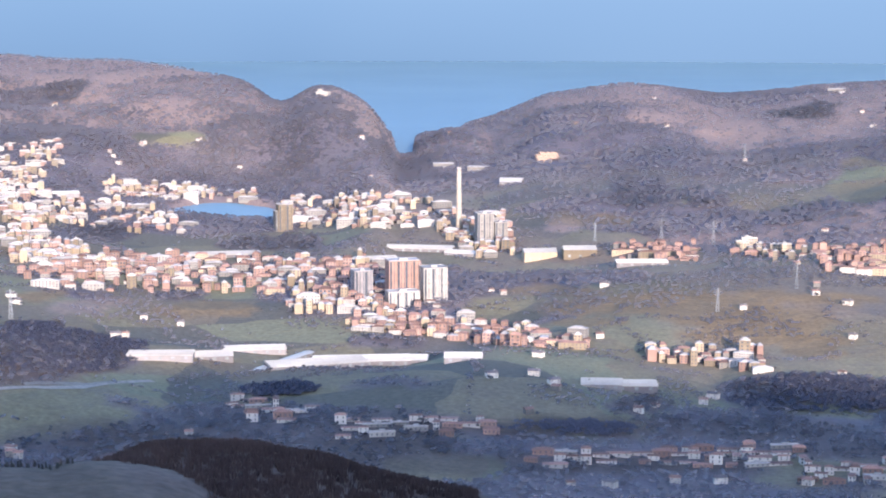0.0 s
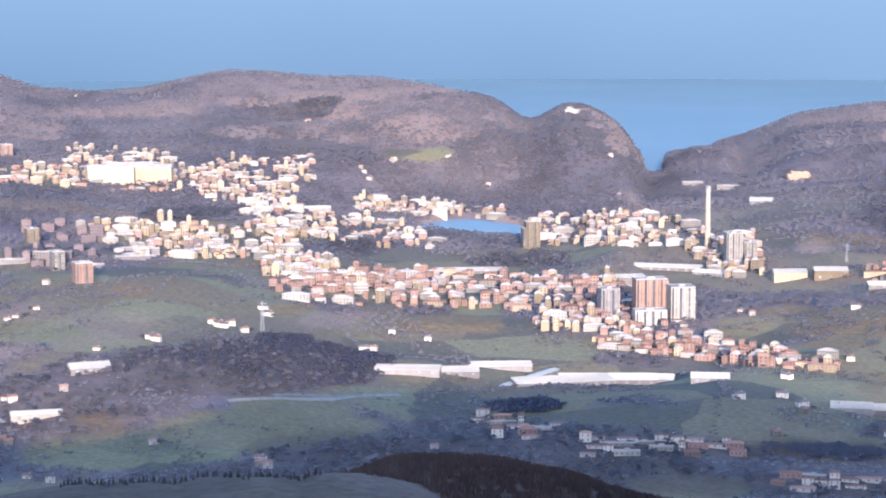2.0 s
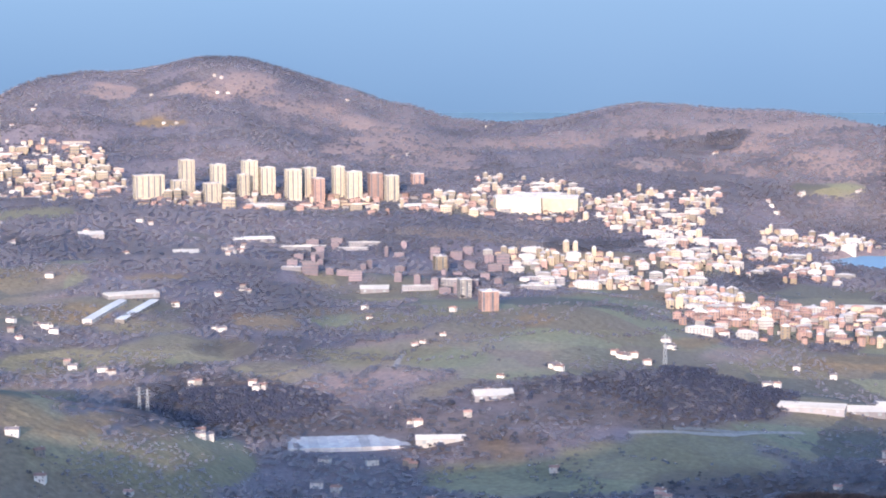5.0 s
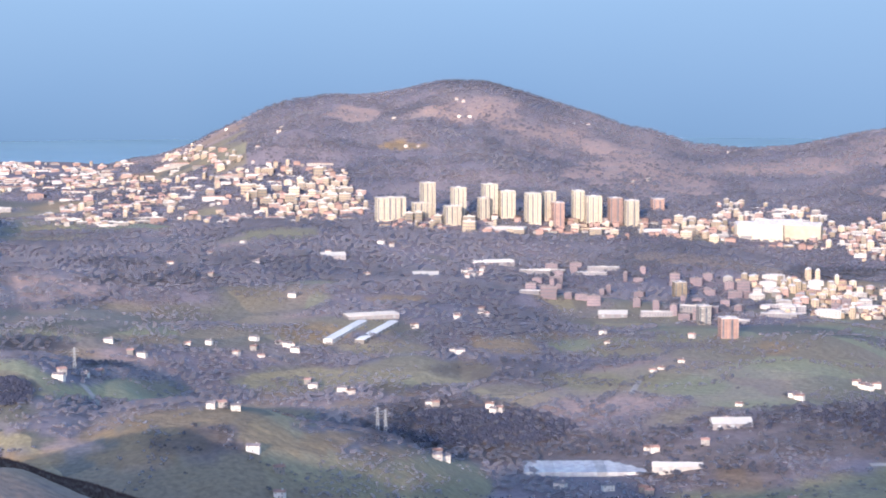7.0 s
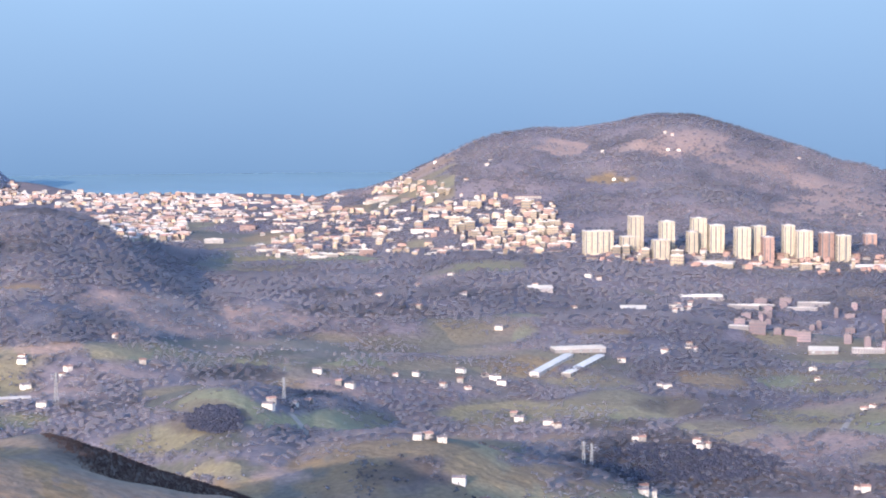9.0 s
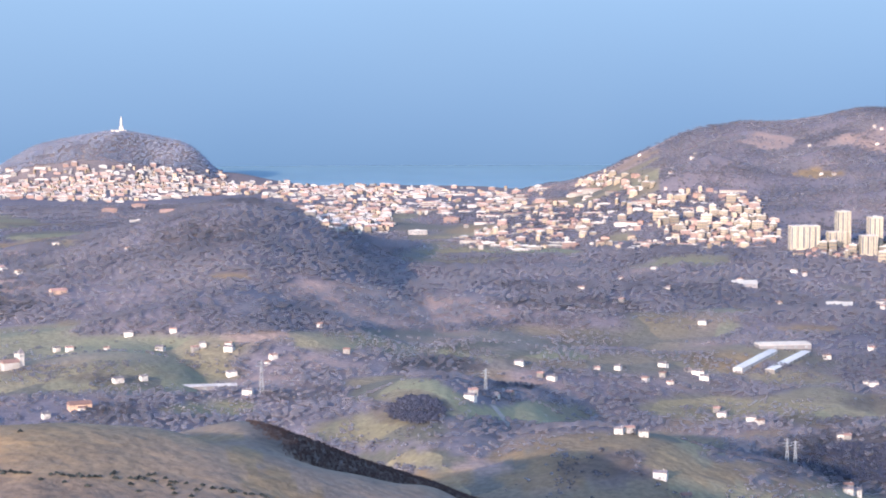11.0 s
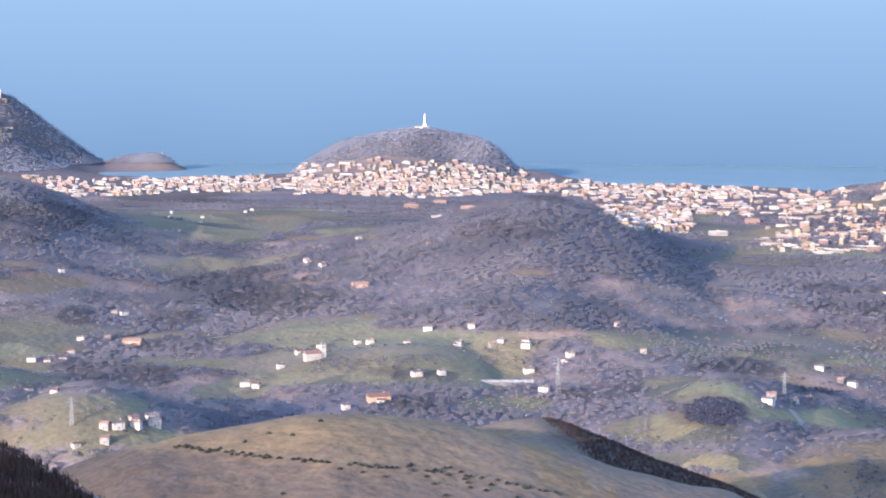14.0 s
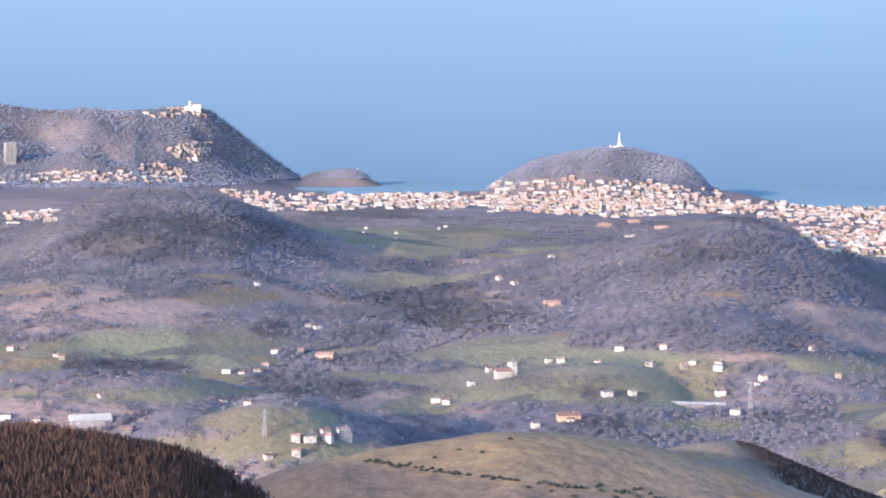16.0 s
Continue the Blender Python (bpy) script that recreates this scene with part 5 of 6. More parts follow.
farms(3.60, -14.52, 4.71, -14.56, 6.53, -14.41, 7.78, -14.37, 10.20, -14.33, 11.04, -11.32, 11.31, -10.36, 9.74, -8.39)
farms(10.48, -7.52)
farms(-11.77, -9.40, -13.27, -9.59, -12.93, -9.71, -14.97, -9.96, -16.82, -10.63, -14.94, -12.80, -11.99, -13.49, -16.43, -10.22)
farms(-23.52, -6.58, -23.90, -6.64, -20.20, -8.34, -20.08, -8.59, -17.75, -8.41, -18.82, -9.34, -18.04, -9.07, -19.95, -7.76)
farms(-23.55, -7.72, -17.36, -11.29, -16.65, -10.76, -11.68, -9.42, -14.83, -10.01, -13.05, -9.68, -23.32, -10.37, -20.04, -12.58)
farms(-18.41, -13.58, -17.79, -13.71, -21.36, -12.47, -24.80, -11.65, -11.79, -13.54, -19.03, -12.61, -18.93, -11.46)
farms(-29.92, -11.49, -29.21, -12.07, -29.20, -12.76, -26.81, -13.21, -29.03, -2.67, -29.63, -3.07, -24.24, -1.91, -24.06, -1.97)
farms(-24.17, -2.38, -23.89, -2.39, -25.96, -2.43, -25.64, -3.20, -25.30, -3.20, -20.63, -2.60, -16.80, -3.36, -19.40, -4.17)
farms(-18.98, -4.12, -28.80, -7.29, -25.25, -6.73, -26.75, -6.70, -27.80, -6.12, -29.73, -6.30, -24.01, -6.67, -23.55, -6.63)
farms(-23.28, -6.45, -23.83, -6.75, -24.26, -7.89, -23.53, -7.84, -29.87, -8.73, -29.19, -8.57, -28.93, -8.66, -29.86, -8.47)
farms(-24.36, -8.86, -28.38, -9.67, -27.44, -9.90, -25.01, -10.31, -23.22, -10.50, -24.80, -11.77, -26.33, -5.85, -13.08, -9.66)
farms(-12.74, -9.65, -12.38, -9.85, -14.80, -10.03, -21.36, -12.54, -18.88, -12.69, -21.60, -13.18, -21.05, -13.31, -8.28, -9.93)
farms(-8.81, -10.40, -8.20, -5.15, -6.65, -5.04, -9.03, -5.50, -8.86, -5.70, -10.57, -4.10, -18.75, -11.52)
farms(-30.55, -2.71, -29.12, -2.78, -29.70, -3.21, -33.84, -8.45, -31.68, -8.55, -31.10, -8.56, -30.35, -8.87, -29.67, -8.92)
farms(-28.86, -8.67, -28.73, -8.80, -32.93, -8.85, -33.24, -8.77, -39.34, -7.39, -38.62, -8.10, -41.86, -7.89, -41.80, -8.68)
farms(-40.65, -8.23, -41.36, -9.19, -35.12, -9.24, -34.50, -9.37, -35.20, -9.39, -34.11, -9.30, -31.06, -10.30, -30.40, -10.37)
farms(-30.79, -10.27, -28.23, -9.80, -27.21, -9.98, -24.83, -10.32, -23.05, -10.47, -24.21, -7.93, -23.44, -7.86, -25.42, -8.17)
farms(-32.13, -6.38, -31.04, -6.08, -30.13, -5.82, -31.01, -6.70, -29.79, -6.39, -26.74, -6.75, -26.05, -5.93, -24.03, -6.66)
farms(-23.61, -6.73, -23.95, -6.80, -24.63, -11.80, -24.17, -8.88, -18.58, -9.27)
farms(-48.67, -8.57, -48.17, -8.19, -47.63, -8.25, -47.55, -8.02, -46.54, -7.91, -46.20, -7.91, -45.19, -7.89, -44.59, -7.54)
farms(-43.39, -7.47, -43.74, -7.95, -42.80, -7.98, -41.86, -7.99, -44.91, -8.79, -44.21, -8.75, -46.87, -9.69, -46.09, -9.43)
farms(-49.64, -9.05, -52.70, -9.96, -52.21, -9.93, -49.62, -4.30, -49.44, -4.24, -51.62, -4.31, -50.79, -4.44, -47.53, -5.78)
farms(-47.96, -5.66, -44.58, -5.19, -47.60, -5.09, -46.52, -5.05)
farms(-61.26, -7.61, -59.90, -7.87, -60.93, -7.57, -60.05, -7.78, -58.84, -8.89, -61.19, -8.49, -61.42, -9.45, -60.59, -9.52)
farms(-58.15, -9.89, -55.45, -8.27, -55.03, -8.29, -54.60, -8.28, -54.37, -8.12, -54.13, -7.74, -53.40, -7.73, -52.89, -7.84)
farms(-53.20, -7.04, -52.94, -7.07, -55.53, -9.04, -54.83, -9.12, -53.50, -10.12, -53.15, -10.12, -52.64, -10.12, -52.14, -10.09)
farms(-54.28, -10.58, -53.49, -10.51, -60.79, -5.10, -51.67, -4.42, -50.81, -4.58, -54.61, -5.88, -47.91, -5.70, -47.49, -5.79)
farms(-49.35, -9.10, -45.90, -9.50, -44.82, -8.78, -42.59, -7.88, -40.81, -8.36)


# ---- landmarks ----
def lathe(prof, sides=10, bm=None):
    """A turned body from (radius, height) steps."""
    bm = bm or bmesh.new()
    rings = [[bm.verts.new((r * math.cos(2 * math.pi * i / sides), r * math.sin(2 * math.pi * i / sides), z)) for i in range(sides)] for r, z in prof]
    for lo, hi in zip(rings, rings[1:]):
        for i in range(sides):
            bm.faces.new((lo[i], lo[(i + 1) % sides], hi[(i + 1) % sides], hi[i]))
    bm.faces.new(rings[0][::-1])
    bm.faces.new(rings[-1])
    return bm


def stand(ob, a, e, turn=0.0, start=140.0, sink=0.0):
    x, y, z, d = sight(a, e, start)
    ob.matrix_basis = pose(x, y, z - sink, 0, 0, turn - a)
    taken.append((x, y, 12.0))
    return d


chimney = tagged(new("power_station_chimney"), "tall pale concrete power station chimney by the harbour", "chimney")
part("shaft", lathe([(5.6, -4), (5.0, 20), (4.4, 60), (3.9, 104)], 16), CRANE, chimney, smooth=True)
part("rim", lathe([(4.1, 103.6), (4.4, 104.5), (4.4, 107), (3.6, 107)], 16), FLAT, chimney)
for z in (34, 68):
    part("gallery", lathe([(5.0, z), (5.8, z + 0.4), (5.8, z + 1.6), (4.9, z + 1.6)], 16), STEEL, chimney)
stand(chimney, 0.44, -7.52, 0, 1700)
ROWB = Stock(shed(46, 14, 8, "long pale hillside building above the chimney", "pale hillside buildings", roof=FLAT, wall=WHITE, curved=False), 20)
at(ROWB, 0.01, -5.85, 4)
at(ROWB, 0.97, -5.94, -8)
at(ROWB, 1.89, -6.28, -8)
at(ROWB, 10.68, -3.72, 6)

fort = tagged(new("hill_fort"), "pale stone fort with battlements on the castle hill", "fort")
part("wall", boxes((-30, 30, -14, 14, -10, 8)), STONE, fort)
part("keep", boxes((4, 20, -8, 8, 8, 20)), STONE, fort)
for x in range(-29, 30, 4):
    part("merlon", boxes((x, x + 2, -14.2, -12.6, 8, 10)), STONE, fort)
d = stand(fort, -44.78, -2.00, 0, 3900)
statue = tagged(part("statue", lathe([(5, -2), (5, 6), (4, 7), (4, 14), (3.2, 15), (4.0, 18), (3.6, 26), (2.6, 34), (3.0, 37), (1.4, 40), (1.6, 43), (0.6, 46)], 12), STONE),
                "plain pale stone statue on a pedestal over the fort", "statue")
statue.matrix_basis = fort.matrix_basis @ pose(6, 0, 9.9)

hotel = tagged(new("headland_hotel"), "pale hotel with a tower on top of the headland", "hotel")
part("wall", boxes((-16, 22, -12, 12, -10, 34)), LIME, hotel)
part("roof", hip_roof(38, 24, 34, 6), SLATE, hotel).location = (1.5, 0, 0)
part("wing", boxes((-130, -17, -10, 10, -12, 22)), LIME, hotel)
part("tower", boxes((-32, -24, -5, 5, 10, 48)), STONE, hotel)
part("glazing", windows(38, 24.4, 10, 5), GLASS, hotel, kind="stuff").location = (1.5, 0, 0)
stand(hotel, -56.29, -1.15, 0, 4000)

light = tagged(new("lighthouse"), "small white lighthouse house on the bay island", "lighthouse")
part("wall", boxes((-7, 7, -6, 6, -4, 8)), WHITE, light)
part("tower", lathe([(3, 0), (2.6, 16), (3.2, 16.2), (3.2, 17)], 10), WHITE, light)
part("lantern", lathe([(1.8, 17), (1.8, 20), (0.3, 22)], 10), STEEL, light)
stand(light, -51.87, -2.73, 0, 4200)

church = tagged(new("village_church"), "white village church with a square bell tower", "church")
part("nave", boxes((-12, 10, -6, 6, -4, 9)), WHITE, church)
part("roof", hip_roof(22, 12, 9, 4, 0.6, 0.95), TILE, church).location = (-0.5, 0, 0)
tower = part("bell_tower", boxes((10, 17, -3.5, 3.5, -4, 20)), WHITE, church)
part("spire", hip_roof(7, 7, 20, 6, 0.3, 0.05), SLATE, tower).location = (6.75, 0, 0)
for x in (11.6, 14.2):
    part("belfry_window", boxes((x, x + 1.4, -3.6, -3.3, 15, 18)), GLASS, tower)
stand(church, -47.77, -8.34, 20)

rockfort = tagged(new("cliff_fort"), "white fort buildings on the rocky harbour cliff", "fort")
part("wall", boxes((-16, 16, -8, 8, -8, 9)), WHITE, rockfort)
part("keep", boxes((-12, -2, -6, 6, 9, 16)), WHITE, rockfort)
part("roof", flat_roof(32, 16, 9), FLAT, rockfort)
stand(rockfort, -3.29, -3.89, -20, 2400)
barn = Stock(house(26, 14, 2, OCHRE, TILE, "orange-walled farm building on the wooded slope", "ochre buildings"), 20)
at(barn, -46.47, -6.35, 20)
at(barn, -52.73, -7.86, -10)
at(barn, -45.96, -9.46, 14)


def quarry(w, h):
    """A scar of broken ochre rock, in rough steps up the slope."""
    bm = bmesh.new()
    nx, nz = 22, 8
    r = random.Random(5)
    grid = [[bm.verts.new((w * (i / nx - 0.5), (k / nz) * h * 1.1 - (1.6 if k % 2 else 0) + r.uniform(-1, 1), h * (k / nz) + r.uniform(-0.8, 0.8) - 2 - 3 * (i / nx)))
             for i in range(nx + 1)] for k in range(nz + 1)]
    for k in range(nz):
        for i in range(nx):
            if not (k > 5 and i < 5 or k < 3 and i > 12):
                bm.faces.new((grid[k][i], grid[k][i + 1], grid[k + 1][i + 1], grid[k + 1][i]))
    geo = bmesh.ops.extrude_face_region(bm, geom=bm.faces[:])
    bmesh.ops.translate(bm, vec=(0, 8, -2), verts=[v for v in geo["geom"] if isinstance(v, bmesh.types.BMVert)])
    return bm


scar = tagged(part("quarry_face", quarry(56, 22), OCHRE), "bright orange quarry scar in the hillside", "quarry")
stand(scar, 2.98, -5.68, 30, 1700)


def pylon(h, label="pale steel lattice power pylon in the fields"):
    """A lattice mast with three pairs of arms; h in world metres."""
    h = h / HALF
    e = tagged(new("power_pylon"), label, "power pylon", "power line pylons")
    b, t = h * 0.06, h * 0.015
    for sx in (-1, 1):
        for sy in (-1, 1):
            bm = bmesh.new()
            beam(bm, (sx * b, sy * b, -2), (sx * t, sy * t, h), 0.17)
            part("leg", bm, STEEL, e)
    bm = bmesh.new()
    for k in range(7):
        u0, u1 = k / 7, (k + 1) / 7
        r0, r1 = b + (t - b) * u0, b + (t - b) * u1
        for s in (-1, 1):
            beam(bm, (-r0, s * r0, h * u0), (r1, s * r1, h * u1), 0.09)
            beam(bm, (r0, s * r0, h * u0), (-r1, s * r1, h * u1), 0.09)
            beam(bm, (s * r0, -r0, h * u0), (s * r1, r1, h * u1), 0.09)
    part("lattice", bm, STEEL, e, kind="stuff")
    for z, w in ((0.72, 0.15), (0.83, 0.19), (0.93, 0.13)):
        bm = bmesh.new()
        for s in (-1, 1):
            beam(bm, (s * t, 0, h * z), (s * h * w, 0, h * z), 0.14)
            beam(bm, (s * t, 0, h * (z + 0.045)), (s * h * w, 0, h * z), 0.09)
        part("arm", bm, STEEL, e)
    return e


for (a, e), (a2, top) in (((4.21, -7.87), (4.21, -7.36)), ((6.03, -7.91), (6.02, -7.23)), ((7.46, -8.01), (7.44, -7.27)),
                          ((8.27, -5.66), (8.26, -5.16)), ((-26.46, -11.09), (-26.45, -10.33)), ((-26.24, -11.11), (-26.24, -10.39)),
                          ((-34.77, -9.23), (-34.76, -8.55)), ((-54.39, -10.03), (-54.39, -9.26)), ((-11.88, -9.83), (-11.87, -9.01)),
                          ((-40.98, -9.16), (-40.99, -8.28)), ((7.61, -9.74), (7.60, -9.09)), ((9.75, -9.07), (9.74, -8.42))):
    x, y, z, d = sight(a, e)
    p = pylon(max(6.0, d * (math.tan(radians(top)) - math.tan(radians(e)))))
    p.matrix_basis = pose(x, y, z, 0, 0, -a + 20)


def road(width, *pts):
    """A pale lane laid over the land from spot to spot."""
    line = [sight(pts[k], pts[k + 1])[:2] for k in range(0, len(pts), 2)]
    walk_line = []
    for (x0, y0), (x1, y1) in zip(line, line[1:]):
        n = max(2, int(math.hypot(x1 - x0, y1 - y0) / 3))
        walk_line += [(x0 + (x1 - x0) * i / n, y0 + (y1 - y0) * i / n) for i in range(n)]
    bm = bmesh.new()
    prev = None
    for i, (x, y) in enumerate(walk_line):
        j = min(i + 1, len(walk_line) - 1)
        k = max(j - 1, 0)
        dx, dy = walk_line[j][0] - walk_line[k][0], walk_line[j][1] - walk_line[k][1]
        s = math.hypot(dx, dy) or 1.0
        nx, ny = -dy / s * width / 2, dx / s * width / 2
        row = []
        for u in (-1, 1):
            px, py = x + nx * u, y + ny * u
            row.append(bm.verts.new((px / HALF, py / HALF, (land_z(math.degrees(math.atan2(px, py)), math.hypot(px, py)) + 0.25) / HALF)))
        if prev:
            bm.faces.new((prev[0], prev[1], row[1], row[0]))
        prev = row
    return tagged(part("road", bm, ASPHALT), "narrow pale country lane", "road", kind="structure")


road(5, -12.87, -11.71, -10.97, -11.71, -9.39, -11.66, -7.97, -11.62)
road(4, -34.58, -9.55, -34.35, -9.82, -34.01, -10.21)
road(4, 0.84, -5.06, 1.03, -5.48, 1.81, -5.71, 2.51, -5.90)
road(5, -11.62, -11.58, -10.40, -11.62, -8.55, -11.64)
road(4, -19.17, -9.59, -19.44, -10.00)
road(4, -12.85, -4.31, -12.07, -4.44, -11.45, -4.59)
road(5, 9.58, -8.15, 8.51, -8.33, 7.59, -8.63, 8.37, -8.70)


# ---- woods, hedges and brush ----
wood = np.random.default_rng(11)


def clump(centre, r, seed):
    """A ragged five-cornered tuft."""
    g = np.random.default_rng(seed)
    v = np.array([[1, 0, -0.2], [-0.5, 0.87, -0.3], [-0.5, -0.87, -0.1], [0.1, 0.0, 1.0], [0.0, 0.1, -0.7]]) + g.uniform(-0.35, 0.35, (5, 3))
    return np.asarray(centre) + v * np.asarray(r), np.array([[0, 1, 3], [1, 2, 3], [2, 0, 3], [1, 0, 4], [2, 1, 4], [0, 2, 4]])


def tree_shape(kind, seed):
    """A small tree a metre high: tapered trunk, and a crown of ragged tufts or a spire of them."""
    g = np.random.default_rng(seed)
    th = np.arange(3) * 2.094
    co = [np.c_[np.cos(th) * 0.035, np.sin(th) * 0.035, np.full(3, -0.12)], np.array([[0, 0, 0.6]])]
    tri = [np.array([[0, 1, 3], [1, 2, 3], [2, 0, 3]])]
    k = 4
    if kind == "pine":
        for i in range(4):
            z = 0.24 + 0.2 * i
            v, f = clump((g.uniform(-0.03, 0.03), g.uniform(-0.03, 0.03), z), (0.34 - 0.07 * i, 0.34 - 0.07 * i, 0.22), seed * 31 + i)
            co.append(v)
            tri.append(f + k)
            k += len(v)
    else:
        # a rounded crown of three ragged domes
        for i in range(3):
            an, out = g.uniform(0, 1.2) + 2.1 * i, g.uniform(0.08, 0.2)
            c = np.array([math.cos(an) * out, math.sin(an) * out, g.uniform(0.3, 0.5)])
            q = np.arange(3) * 2.094 + g.uniform(0, 2)
            ring = np.c_[np.cos(q) * 0.28, np.sin(q) * 0.28, np.zeros(3)] + g.uniform(-0.07, 0.07, (3, 3))
            co.append(np.concatenate([ring, [[g.uniform(-0.06, 0.06), g.uniform(-0.06, 0.06), g.uniform(0.34, 0.5)]]]) + c)
            tri.append(np.array([[0, 1, 3], [1, 2, 3], [2, 0, 3]]) + k)
            k += 4
    return np.concatenate(co), np.concatenate(tri)


def strew(name, kind, x, y, z, size, mat, label, category, wide=1.0):
    """Many small trees in one mesh."""
    shapes = [tree_shape(kind, s) for s in range(1, 7)]
    co, tri, base = [], [], 0
    pick = wood.integers(0, len(shapes), len(x))
    for s, (v, f) in enumerate(shapes):
        m = np.nonzero(pick == s)[0]
        th = wood.uniform(0, 6.28, len(m))
        c, q = np.cos(th), np.sin(th)
        sx = size[m] * wide * wood.uniform(0.8, 1.3, len(m))
        px = x[m, None] + sx[:, None] * (c[:, None] * v[None, :, 0] - q[:, None] * v[None, :, 1])
        py = y[m, None] + sx[:, None] * (q[:, None] * v[None, :, 0] + c[:, None] * v[None, :, 1])
        pz = z[m, None] + size[m, None] * v[None, :, 2]
        co.append(np.stack([px, py, pz], -1).reshape(-1, 3))
        tri.append((f[None] + (np.arange(len(m)) * len(v))[:, None, None] + base).reshape(-1, 3))
        base += len(m) * len(v)
    ob = sheet(name, np.concatenate(co), np.concatenate(tri), mat)
    ob.data.polygons.foreach_set("use_smooth", np.ones(len(ob.data.polygons), bool))
    return tagged(ob, label, category, kind="stuff")


def land_zs(a, d):
    c = np.clip((a + 66) / 0.085, 0, len(SWEEP) - 1.001)
    r = np.clip(np.interp(d, REACH, np.arange(len(REACH))), 0, len(REACH) - 1.001)
    i, j = r.astype(int), c.astype(int)
    u, v = r - i, c - j
    return (RELIEF[i, j] * (1 - v) + RELIEF[i, j + 1] * v) * (1 - u) + (RELIEF[i + 1, j] * (1 - v) + RELIEF[i + 1, j + 1] * v) * u


def free(x, y, gap):
    return np.array([clear(p, q, gap) for p, q in zip(x, y)], bool)


def stands(n, chance):
    """Random places in the country, thinned by chance(a, d, e, x, y, z); what lies out of sight is thinned further."""
    a = wood.uniform(-62.4, 13.0, n)
    d = wood.uniform(860 ** 1.4, 3450 ** 1.4, n) ** (1 / 1.4)
    # the steep slopes over the harbour carry more trees than their plan shows
    steep = wood.uniform(0, 1, n) < 0.06
    a, d = np.where(steep, wood.uniform(-12, 0, n), a), np.where(steep, wood.uniform(2250, 2720, n), d)
    z = land_zs(a, d)
    x, y = np.sin(np.radians(a)) * d, np.cos(np.radians(a)) * d
    e = np.degrees(np.arctan2(z - EYE, d))
    rise = np.maximum.accumulate(np.degrees(np.arctan2(RELIEF - EYE, REACH[:, None])), axis=0)
    row = np.clip(np.searchsorted(REACH, d) - 1, 0, len(REACH) - 1)
    col = np.clip(((a + 66) / 0.085).astype(int), 0, len(SWEEP) - 1)
    hidden = rise[row, col] > e + np.degrees(6.0 / d)
    p = chance(a, d, e, x, y, z) * np.where(hidden, 0.12, 1.0)
    k = (wood.uniform(0, 1, n) < p) & (z > 2.0)
    k[k] = free(x[k], y[k], 5.0)
    return a[k], d[k], e[k], x[k], y[k], z[k]


def bare_chance(a, d, e, x, y, z):
    pas, fern, bare, heath = cover(a, d, z)
    open_land = np.clip(pas + fern * 0.75 + bare, 0, 1)
    edge = (pas > 0.08) & (pas < 0.5)
    hedge = ((np.abs(swell(x, y, 150, 91, 2)) < 0.035) | (np.abs(swell(x, y, 95, 93, 2)) < 0.03) | edge) & (open_land > 0.1) & (d < 2300)
    copse = np.clip((swell(x, y, 70, 99, 3) - 0.22) * 5, 0, 0.9) * (d < 2300)
    tufts = np.clip(0.8 + swell(x, y, 40, 77, 2) * 1.3, 0.25, 1)
    return np.where(hedge, 0.95, np.maximum(np.clip(0.8 - open_land * 0.95, 0.01, 1) * tufts, copse)) * (1 - 0.3 * heath)


def dark_chance(a, d, e, x, y, z):
    return blob(a + swell(x, y, 90, 61, 3) * 0.7, e + swell(x, y, 80, 71, 4) * 0.17, EVERGREEN) * np.clip(0.6 + swell(x, y, 80, 97, 3) * 1.4, 0.05, 1)


a, d, e, x, y, z = stands(420000, bare_chance)
keep = slice(0, 138000)
pas, fern, bare, heath = cover(a, d, z)
size = wood.uniform(2.8, 5.2, len(a)) * np.interp(d, [900, 1700, 2300, 3200], [0.75, 1.0, 1.0, 0.9]) * np.where(pas + bare > 0.3, 0.6, 1.0)
dusk = (wood.uniform(0, 1, len(a)) < heath * 1.1)[keep]
for name, m, mat, label in (("bare_woodland", ~dusk, TWIGS, "purple-brown leafless winter woodland and hedges"), ("dark_patch_woodland", dusk, DUSKY, "dark leafless woodland over the heath")):
    strew(name, "round", x[keep][m], y[keep][m], z[keep][m] - 0.1, size[keep][m], mat, label, "trees", 1.5)
a, d, e, x, y, z = stands(1500000, dark_chance)
keep = slice(0, 26000)
strew("evergreen_woodland", "round", x[keep], y[keep], z[keep] - 0.1, wood.uniform(2.1, 3.6, len(x[keep])), DARKW, "dense dark woods with some evergreens", "trees", 1.7)

# garden and street trees among the houses
spots = [p for cell in taken.values() for p in cell if 4.0 < p[2] < 16]
spots = [spots[i] for i in wood.permutation(len(spots))[:2600]]
th = wood.uniform(0, 6.28, len(spots))
x = np.array([p[0] for p in spots]) + np.cos(th) * np.array([p[2] * 0.62 + 0.8 for p in spots])
y = np.array([p[1] for p in spots]) + np.sin(th) * np.array([p[2] * 0.62 + 0.8 for p in spots])
d = np.hypot(x, y)
a = np.degrees(np.arctan2(x, y))
z = land_zs(a, d)
m = (z > 1.5) & (d < 3600)
strew("garden_trees", "round", x[m], y[m], z[m] - 0.1, wood.uniform(2.2, 4.2, m.sum()), DUSKY, "dark bare garden trees among the town houses", "trees", 1.3)

# woods on the far hills over the bay
n = 6500
parts_far = []
for lo, hi, d0, d1 in ((-48.3, -42.0, 4170, 4330), (-62, -56.5, 4200, 4640), (-58, -53, 4200, 4800), (-54, -51, 4640, 4720)):
    a = wood.uniform(lo, hi, n)
    d = wood.uniform(d0, d1, n)
    parts_far.append((a, d))
a, d = np.concatenate([p[0] for p in parts_far]), np.concatenate([p[1] for p in parts_far])
z = land_zs(a, d)
